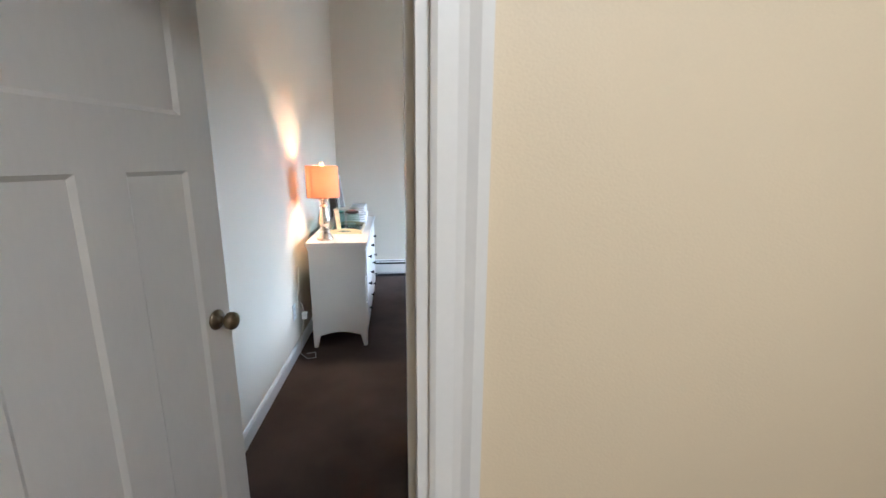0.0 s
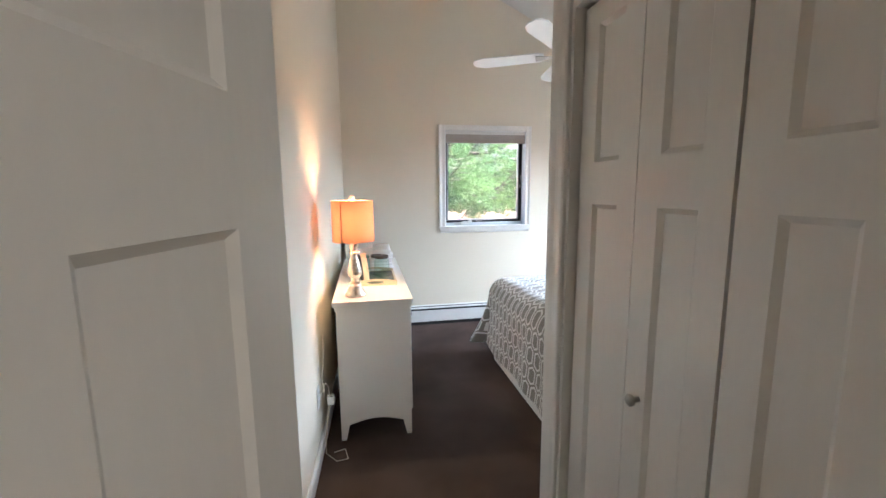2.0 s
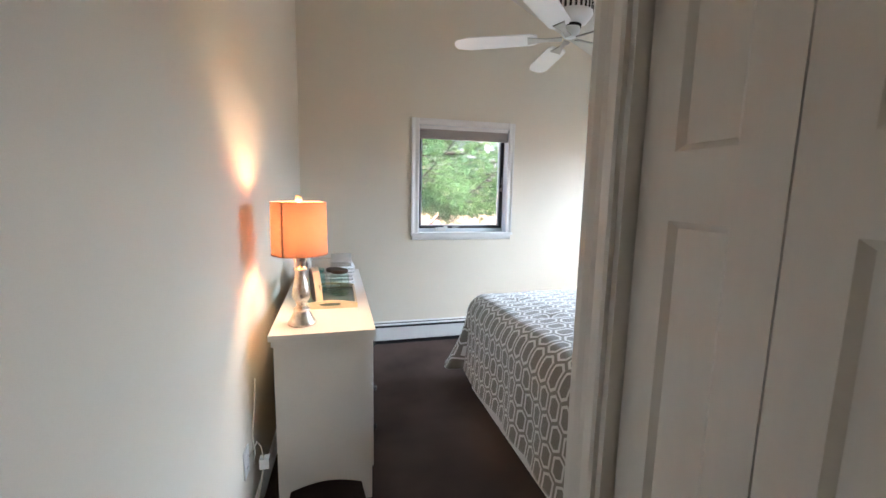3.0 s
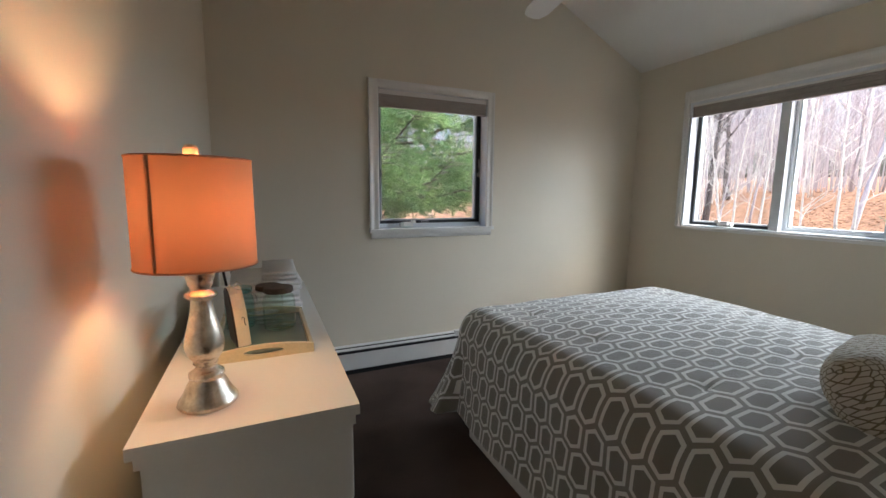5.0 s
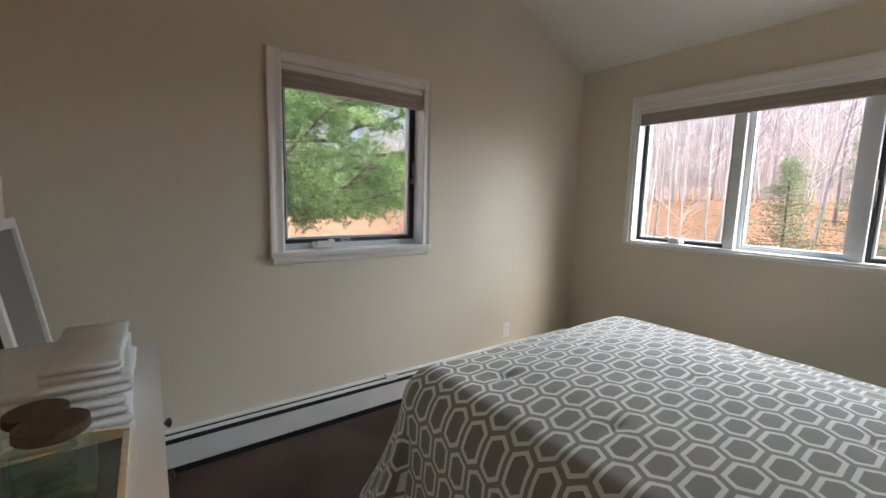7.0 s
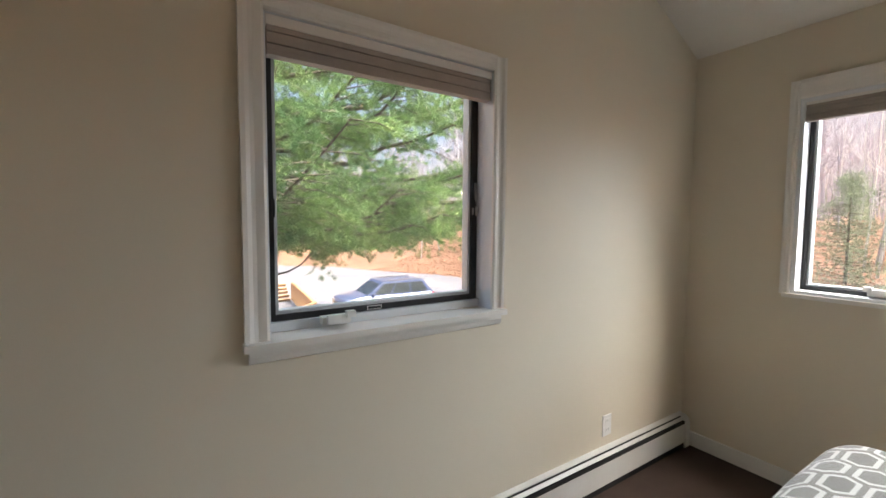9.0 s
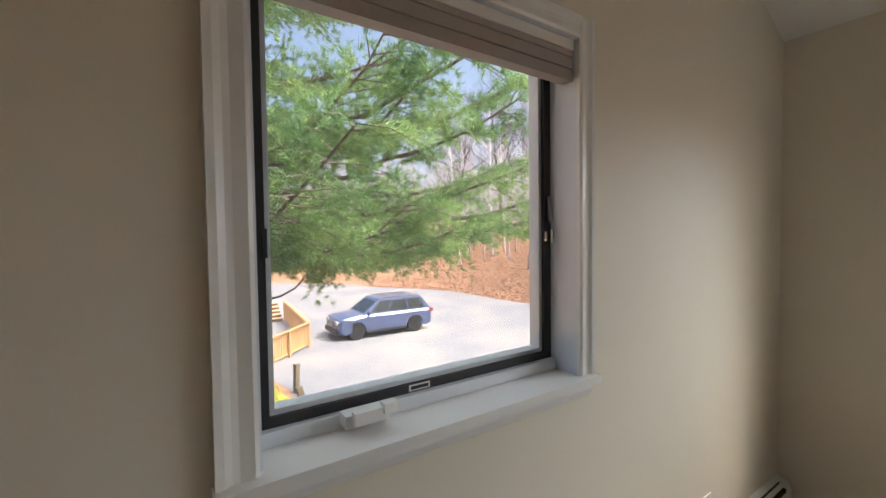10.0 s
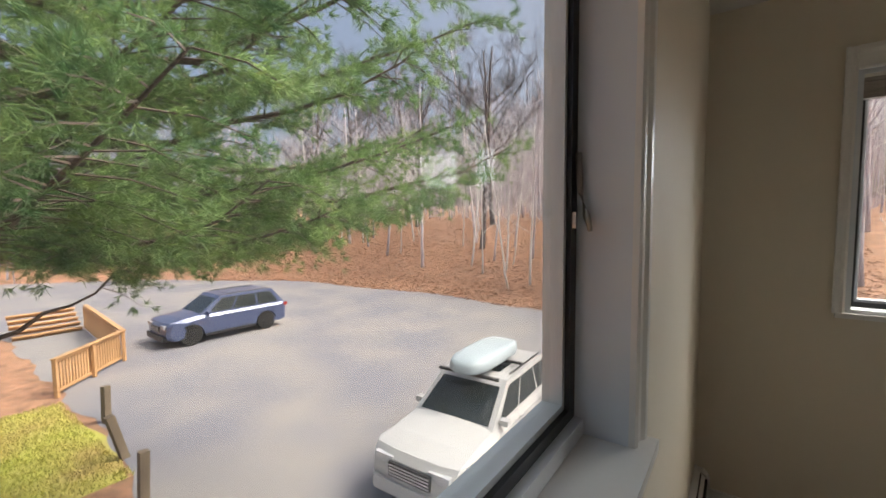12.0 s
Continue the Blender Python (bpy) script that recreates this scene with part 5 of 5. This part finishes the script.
def pine(x, y):
    t = thing("white_pine", pose(x, y, GROUND), "large white pine with long spreading green boughs close to the house", "tree")
    r = random.Random(4)
    H = 15.0
    bm = bmesh.new()
    tube(bm, [(0, 0, -0.3), (0.02, 0, 0.4), (0, 0.03, 2.5), (0.05, 0, 5), (0.0, 0.05, 9), (0, 0, H)], [0.52, 0.46, 0.43, 0.31, 0.18, 0.03], 16)
    part("trunk", bm, "pine_bark", t, "grey-brown furrowed pine trunk", smooth=True)
    bm = bmesh.new()
    pts, dirs = [], []
    specs = []
    for k in range(52):
        z = 4.6 + 8.4 * (k / 51) ** 1.15
        a = (k * 137.5) % 360
        ln = (5.6 - 0.42 * (z - 3.5)) * r.uniform(0.8, 1.12)
        specs.append((z, a, ln, 0.14))
    # the low boughs that spread across the yard side
    specs += [(4.7, -34, 5.6, 0.10), (4.8, -12, 5.0, 0.04), (5.2, -50, 5.2, 0.12), (5.7, -22, 6.2, 0.12), (5.2, 4, 5.0, 0.06), (4.8, -70, 4.0, 0.05), (6.4, -40, 6.0, 0.16), (6.8, -8, 5.6, 0.16), (4.9, -88, 3.6, 0.04),
              (5.2, -100, 4.0, 0.06), (6.0, -75, 4.4, 0.12), (4.6, 20, 4.0, 0.04), (5.8, -60, 5.0, 0.08), (5.2, -28, 6.7, 0.05), (5.5, -42, 6.4, 0.03), (4.9, -55, 4.4, 0.02), (5.0, -110, 4.0, 0.0), (6.6, -58, 5.4, 0.08),
              (4.7, -95, 2.2, 0.12), (3.5, -25, 1.9, 0.45)]
    for z, a, ln, rise in specs:
        a = radians(a)
        d = Vector((math.cos(a), math.sin(a), 0))
        side = Vector((-d.y, d.x, 0))
        n = 9
        path = []
        for i in range(n + 1):
            f = i / n
            path.append(Vector((0, 0, z)) + d * ln * f + side * 0.35 * math.sin(f * 3 + z) * f + Vector((0, 0, ln * (rise * f - 0.10 * math.sin(f * math.pi)) + 0.1 * r.uniform(-1, 1) * f)))
        tube(bm, path, [0.05 * (1 - 0.88 * i / n) * (0.6 + ln / 8) for i in range(n + 1)], 6, False)
        for i in range(8 if ln < 2 else 2, n + 1):
            for q in range(8):
                f = r.random()
                s = path[i - 1].lerp(path[i], f)
                sg = r.choice((-1, 1))
                bd = (d * r.uniform(0.25, 0.9) + side * sg * r.uniform(0.4, 1.0) + Vector((0, 0, r.uniform(-0.28, 0.32)))).normalized()
                bl = r.uniform(0.45, 1.15) * (1.15 - 0.55 * i / n)
                e = s + bd * bl + Vector((0, 0, -0.05))
                mid = s.lerp(e, 0.5) + Vector((0, 0, 0.04))
                tube(bm, [s, mid, e], [0.008, 0.006, 0.003], 3, False)
                for w in range(9):
                    g = 0.2 + 0.8 * (w + r.random()) / 9
                    c = s.lerp(e, g)
                    td = (bd + Vector((r.uniform(-1, 1), r.uniform(-1, 1), r.uniform(-0.5, 0.9))) * 0.8).normalized()
                    tl = r.uniform(0.04, 0.2)
                    pts.append(tuple(c + td * tl))
                    dirs.append(tuple(td))
    part("branches", bm, "bark", t, "brown pine branches")
    v = needle_tufts(pts, dirs, 20, 0.095, 0.0038, 0.5)
    me = bpy.data.meshes.new("needles")
    slips(me, v)
    me.materials.append(M["needles"])
    ob = new("crown", me)
    ob.parent = t
    tagged(ob, "soft green long-needled pine crown", kind="stuff")
    return t


pine(1.86, 6.4)


def small_evergreen(x, y, h, w, mat, label, seed):
    r = random.Random(seed)
    t = thing("evergreen_tree", pose(x, y, bank(x, y)), label, "tree")
    bm = bmesh.new()
    tube(bm, [(0, 0, -0.2), (0, 0, h)], [0.03 * h ** 0.6, 0.01], 6)
    pts, dirs = [], []
    for k in range(int(40 + h * 12)):
        f = (k + r.random()) / (40 + h * 12)
        z = h * (0.08 + 0.9 * f)
        a = r.uniform(0, 2 * math.pi)
        ln = w * (1 - f) ** 0.9 * r.uniform(0.35, 1.25) + 0.08
        d = Vector((math.cos(a), math.sin(a), r.uniform(-0.1, 0.25)))
        tube(bm, [Vector((0, 0, z)), Vector((0, 0, z)) + d * ln], [0.02, 0.005], 3, False)
        for q in range(16):
            c = Vector((0, 0, z)) + d * ln * (0.2 + 0.8 * q / 15) + Vector((r.uniform(-1, 1), r.uniform(-1, 1), r.uniform(-0.6, 0.6))) * 0.16 * w
            pts.append(tuple(c))
            dirs.append(tuple((d + Vector((0, 0, 0.2))).normalized()))
    part("trunk", bm, "bark", t)
    v = needle_tufts(pts, dirs, 8, 0.20, 0.009, 0.8)
    me = bpy.data.meshes.new("needles")
    slips(me, v)
    me.materials.append(M[mat])
    ob = new("crown", me)
    ob.parent = t
    tagged(ob, kind="stuff")
    return t


small_evergreen(26.5, 4.2, 6.0, 2.6, "spruce", "young dark green evergreen on the leafy bank", 1)
small_evergreen(29.0, 1.6, 8.5, 2.4, "spruce", "tall dark green evergreen on the leafy bank", 2)
small_evergreen(33.0, -2.5, 9.0, 2.6, "spruce", "tall dark green evergreen on the leafy bank", 3)
small_evergreen(25.0, 5.3, 1.0, 0.8, "shrub", "low yellow-green shrub on the leafy bank", 4)

# ---- deck, rails and posts ----
def rail_run(name, p, q, h, label, base=GROUND):
    p, q = Vector(p), Vector(q)
    L = (q - p).length
    yaw = math.degrees(math.atan2(q.y - p.y, q.x - p.x))
    t = thing(name, pose(p.x, p.y, base, 0, 0, yaw), label, "railing")
    n = max(1, round(L / 1.8))
    for i in range(n + 1):
        part("post", boxes((L * i / n - 0.045, L * i / n + 0.045, -0.045, 0.045, 0, h + 0.02)), "cedar", t)
    part("top_rail", boxes((-0.06, L + 0.06, -0.075, 0.075, h + 0.021, h + 0.06)), "cedar", t)
    part("bottom_rail", boxes((0, L, 0.046, 0.084, 0.12, 0.2)), "cedar", t)
    part("side_rail", boxes((0, L, 0.046, 0.084, h - 0.1, h - 0.01)), "cedar", t)
    me = None
    k = int(L / 0.115)
    for i in range(k):
        ob = part("baluster", boxes((-0.036, 0.036, 0.0845, 0.112, 0.08, h - 0.01)), "cedar", t) if me is None else new("baluster", me)
        me = ob.data
        ob.parent = t
        ob.matrix_basis = pose((i + 0.6) * L / k, 0, 0)


rail_run("deck_railing", (4.33, 14.9, 0), (6.45, 17.0, 0), 1.05, "new cedar railing with close balusters beside the gravel")
rail_run("deck_railing", (6.45, 17.0, 0), (7.0, 23.8, 0), 1.05, "new cedar railing running back to the steps")
steps = thing("deck_steps", pose(4.6, 23.5, GROUND), "cedar plank steps at the back of the landing", "stairs")
for i in range(5):
    part("tread", boxes((0, 2.2, 0.28 * i, 0.28 * i + 0.26, 0.18 * i + 0.14, 0.18 * i + 0.18)), "cedar", steps, "cedar stair tread")
    part("riser", boxes((0, 2.2, 0.28 * i + 0.22, 0.28 * i + 0.24, 0.18 * i, 0.18 * i + 0.139)), "cedar", steps, "cedar riser")
for i, (x, y, h, tilt) in enumerate(((4.06, 7.75, 1.05, 3), (4.42, 9.85, 1.05, -13), (4.66, 12.0, 0.95, 2))):
    p = thing("yard_post", pose(x, y, GROUND - 0.05, 0, tilt, 10 * i), "weathered wooden post at the edge of the grass", "post", "weathered posts along the grass")
    part("post_shaft", boxes((-0.07, 0.07, -0.07, 0.07, 0, h)), "post_wood", p, bevel=0.012)

# ---- cars ----
def car(name, m, label, L, W, H, paint, suv_box=False, rim="rim"):
    """A car pointing along +x, its middle over the origin."""
    c = thing(name, m, label, "car")
    hl, hw = L / 2, W / 2
    wr = 0.41
    fx, rx = hl - 0.92, -hl + 1.05
    # lower body: outline with wheel arches
    pts = [(hl - 0.02, 0.42), (hl, 0.62), (hl - 0.04, 0.86), (hl - 0.14, 0.98), (hl - 0.55, 1.06), (hl - 1.32, 1.14), (-hl + 0.10, 1.14), (-hl + 0.02, 0.95), (-hl, 0.6), (-hl + 0.04, 0.36)]
    arch = lambda cx: [(cx + (wr + 0.06) * math.cos(a), 0.36 + (wr + 0.06) * math.sin(a)) for a in [math.pi * i / 10 for i in range(11)]]
    low = [(-hl + 0.25, 0.28)] + arch(rx)[::-1] + arch(fx)[::-1] + [(hl - 0.2, 0.28)]
    outline = pts + low
    bm = bmesh.new()
    def section(yy, k, top):
        return [bm.verts.new((x - (k if x > hl - 0.6 else (-k if x < -hl + 0.6 else 0)), yy, z + (top if z > 1.0 else 0))) for x, z in outline]
    sl = [section(-hw, 0.20, -0.14), section(-hw + 0.09, 0.07, -0.01), section(-hw * 0.5, 0.01, 0.02), section(0, 0.0, 0.03), section(hw * 0.5, 0.01, 0.02), section(hw - 0.09, 0.07, -0.01), section(hw, 0.20, -0.14)]
    n = len(outline)
    for a, b in zip(sl, sl[1:]):
        for i in range(n):
            j = (i + 1) % n
            bm.faces.new((a[i], a[j], b[j], b[i]))
    bm.faces.new(sl[0][::-1])
    bm.faces.new(sl[-1])
    part("body", bm, paint, c, "", bevel=0.03)
    # cabin
    def frustum(x0, x1, x2, x3, z0, z1, w0, w1):
        """Base x0..x3, roof x1..x2."""
        b = bmesh.new()
        lo = [(x0, -w0), (x0, w0), (x3, w0), (x3, -w0)]
        hi = [(x1, -w1), (x1, w1), (x2, w1), (x2, -w1)]
        lo = [b.verts.new((x, y, z0)) for x, y in lo]
        hi = [b.verts.new((x, y, z1)) for x, y in hi]
        b.faces.new(lo)
        b.faces.new(hi[::-1])
        for i in range(4):
            b.faces.new((lo[i], lo[(i + 1) % 4], hi[(i + 1) % 4], hi[i]))
        return b
    xb, xf = -hl + 0.14, hl - 1.22
    tb, tf = -hl + 0.66, hl - 2.12
    w0, w1 = hw - 0.07, hw - 0.20
    part("cabin", frustum(xb, tb, tf, xf, 1.10, H, w0, w1), paint, c, bevel=0.05)
    zlo, zhi = 1.16, H - 0.10
    def at_z(z):
        f = (z - 1.10) / (H - 1.10)
        return xb + (tb - xb) * f, xf + (tf - xf) * f, w0 + (w1 - w0) * f
    def pane(pts4, out, nm, lab):
        b = bmesh.new()
        o = Vector(out).normalized()
        a = [b.verts.new(Vector(p) + o * 0.008) for p in pts4]
        q = [b.verts.new(Vector(p) - o * 0.02) for p in pts4]
        b.faces.new(a)
        b.faces.new(q[::-1])
        for i in range(4):
            b.faces.new((a[i], q[i], q[(i + 1) % 4], a[(i + 1) % 4]))
        part(nm, b, "car_glass", c, lab)
    bl, fl, wl = at_z(zlo)
    bh, fh, wh = at_z(zhi)
    pane([(fl, -wl + 0.10, zlo), (fl, wl - 0.10, zlo), (fh, wh - 0.10, zhi), (fh, -wh + 0.10, zhi)], (1, 0, 0.7), "windshield", "dark glass windshield")
    pane([(bl, -wl + 0.14, zlo + 0.05), (bl, wl - 0.14, zlo + 0.05), (bh, wh - 0.14, zhi), (bh, -wh + 0.14, zhi)], (-1, 0, 0.4), "rear_window", "dark rear window")
    for s in (-1, 1):
        span = [(0.03, 0.33), (0.355, 0.64), (0.665, 0.93)]
        for f0, f1 in span:
            g = lambda f, bk, fr: fr + (bk - fr) * f
            x00, x01 = g(f0 + 0.04, bl, fl), g(f1, bl, fl)
            x10, x11 = g(f0 + (0.05 if f0 < 0.1 else 0.0), bh, fh), g(f1, bh, fh)
            x00 = g(f0 + (0.05 if f0 < 0.1 else 0.0), bl, fl)
            pane([(x00, s * wl, zlo), (x01, s * wl, zlo), (x11, s * wh, zhi), (x10, s * wh, zhi)], (0, s, 0.25), "side_window", "tinted side window")
        part("mirror", boxes((xf - 0.42, xf - 0.28, s * (hw + 0.02) - 0.08, s * (hw + 0.02) + 0.08, 1.14, 1.24)), paint, c, "", bevel=0.035)
        bm2 = bmesh.new()
        tube(bm2, [(tb + 0.1, s * (w1 - 0.06), H + 0.03), (tf - 0.25, s * (w1 - 0.06), H + 0.03)], 0.018, 6)
        part("roof_rail", bm2, "black_frame", c, "dark roof rail")
        part("headlight", boxes((hl - 0.20, hl - 0.035, s * (hw - 0.36) - 0.19, s * (hw - 0.36) + 0.19, 0.76, 0.90)), "lens", c, "clear headlight", bevel=0.03)
        part("tail_light", boxes((-hl + 0.01, -hl + 0.18, s * (hw - 0.16) - 0.13, s * (hw - 0.16) + 0.13, 0.92, 1.06)), "red_lens", c, "red tail light", bevel=0.02)
        part("sill", boxes((rx + wr + 0.08, fx - wr - 0.08, s * (hw - 0.02) - 0.02, s * (hw - 0.02) + 0.02, 0.26, 0.38)), "black_frame", c, "dark sill moulding")
        for k in range(2):
            part("door_handle", boxes((-0.05 - 1.0 * k, 0.12 - 1.0 * k, s * (hw + 0.004) - 0.012, s * (hw + 0.004) + 0.012, 0.98, 1.01)), "chrome", c, "chrome door handle")
    part("grille", boxes((hl - 0.06, hl + 0.012, -0.42, 0.42, 0.60, 0.84)), "black_frame", c, "dark grille", bevel=0.02)
    for k in range(4):
        part("grille_bar", boxes((hl + 0.0125, hl + 0.02, -0.40, 0.40, 0.63 + 0.052 * k, 0.65 + 0.052 * k)), "chrome", c, "chrome grille bar")
    part("bumper", boxes((hl - 0.16, hl + 0.03, -hw + 0.16, hw - 0.16, 0.30, 0.52)), "black_frame" if not suv_box else paint, c, "front bumper", bevel=0.04)
    wheel_parts = []
    for x in (fx, rx):
        for s in (-1, 1):
            prof = [(wr - 0.11, -0.11), (wr - 0.02, -0.115), (wr, -0.09), (wr, 0.09), (wr - 0.02, 0.115), (wr - 0.11, 0.11)]
            R = Matrix.Translation((x, s * (hw - 0.12), wr)) @ Matrix.Rotation(radians(90), 4, "X")
            ty = part("tyre", lathe(prof, 28), "tyre", c, "black tyre", smooth=False, m=R)
            rm = lathe([(wr - 0.105, -0.10), (wr - 0.105, 0.10)], 24)
            part("rim", rm, "black", ty, "dark wheel well")
            for kk in range(5):
                a = 2 * math.pi * kk / 5
                bmx = boxes((0.0, wr - 0.11, -0.028, 0.028, -0.118, -0.100), (0.0, wr - 0.11, -0.028, 0.028, 0.100, 0.118))
                part("spoke", bmx, rim, ty, "", m=Matrix.Rotation(a, 4, "Z"))
    if suv_box:
        bmr = bmesh.new()
        rings = []
        for x, k, dz in ((-1.20, 0.45, 0.10), (-1.12, 0.80, 0.03), (-0.85, 0.98, 0.0), (-0.2, 1.0, 0.0), (0.35, 0.94, 0.0), (0.62, 0.72, 0.02), (0.74, 0.35, 0.08)):
            ring = []
            for q in range(20):
                a = 2 * math.pi * q / 20
                ring.append(bmr.verts.new((x, 0.42 * k * math.copysign(abs(math.cos(a)) ** 0.45, math.cos(a)), H + 0.26 + 0.16 * (k ** 0.6) * math.copysign(abs(math.sin(a)) ** 0.55, math.sin(a)) - dz * 0.3)))
            rings.append(ring)
        for p_, q_ in zip(rings, rings[1:]):
            for i in range(20):
                bmr.faces.new((p_[i], p_[(i + 1) % 20], q_[(i + 1) % 20], q_[i]))
        bmr.faces.new(rings[0])
        bmr.faces.new(rings[-1][::-1])
        rb = part("roof_box", bmr, "box_grey", c, "pale grey rooftop cargo box", smooth=True)
        for x in (-0.6, 0.45):
            part("crossbar", boxes((x - 0.03, x + 0.03, -w1 + 0.05, w1 - 0.05, H + 0.05, H + 0.098)), "black_frame", c, "dark crossbar")
        part("sunroof", boxes((tf - 0.95, tf - 0.30, -0.40, 0.40, H - 0.004, H + 0.006)), "car_glass", c, "dark sunroof")
    return c


car("suv", pose(10.2, 17.85, GROUND + 0.012, 0, 0, 180 - 1.5), "slate-blue mid-size SUV parked on the gravel yard", 5.0, 2.0, 1.76, "blue_paint")
car("station_suv", pose(8.75, 4.05, GROUND + 0.012, 0, 0, 180 + 2), "white SUV with a grey roof box parked on the yard", 4.6, 1.82, 1.72, "white_paint", True, "rim_silver")
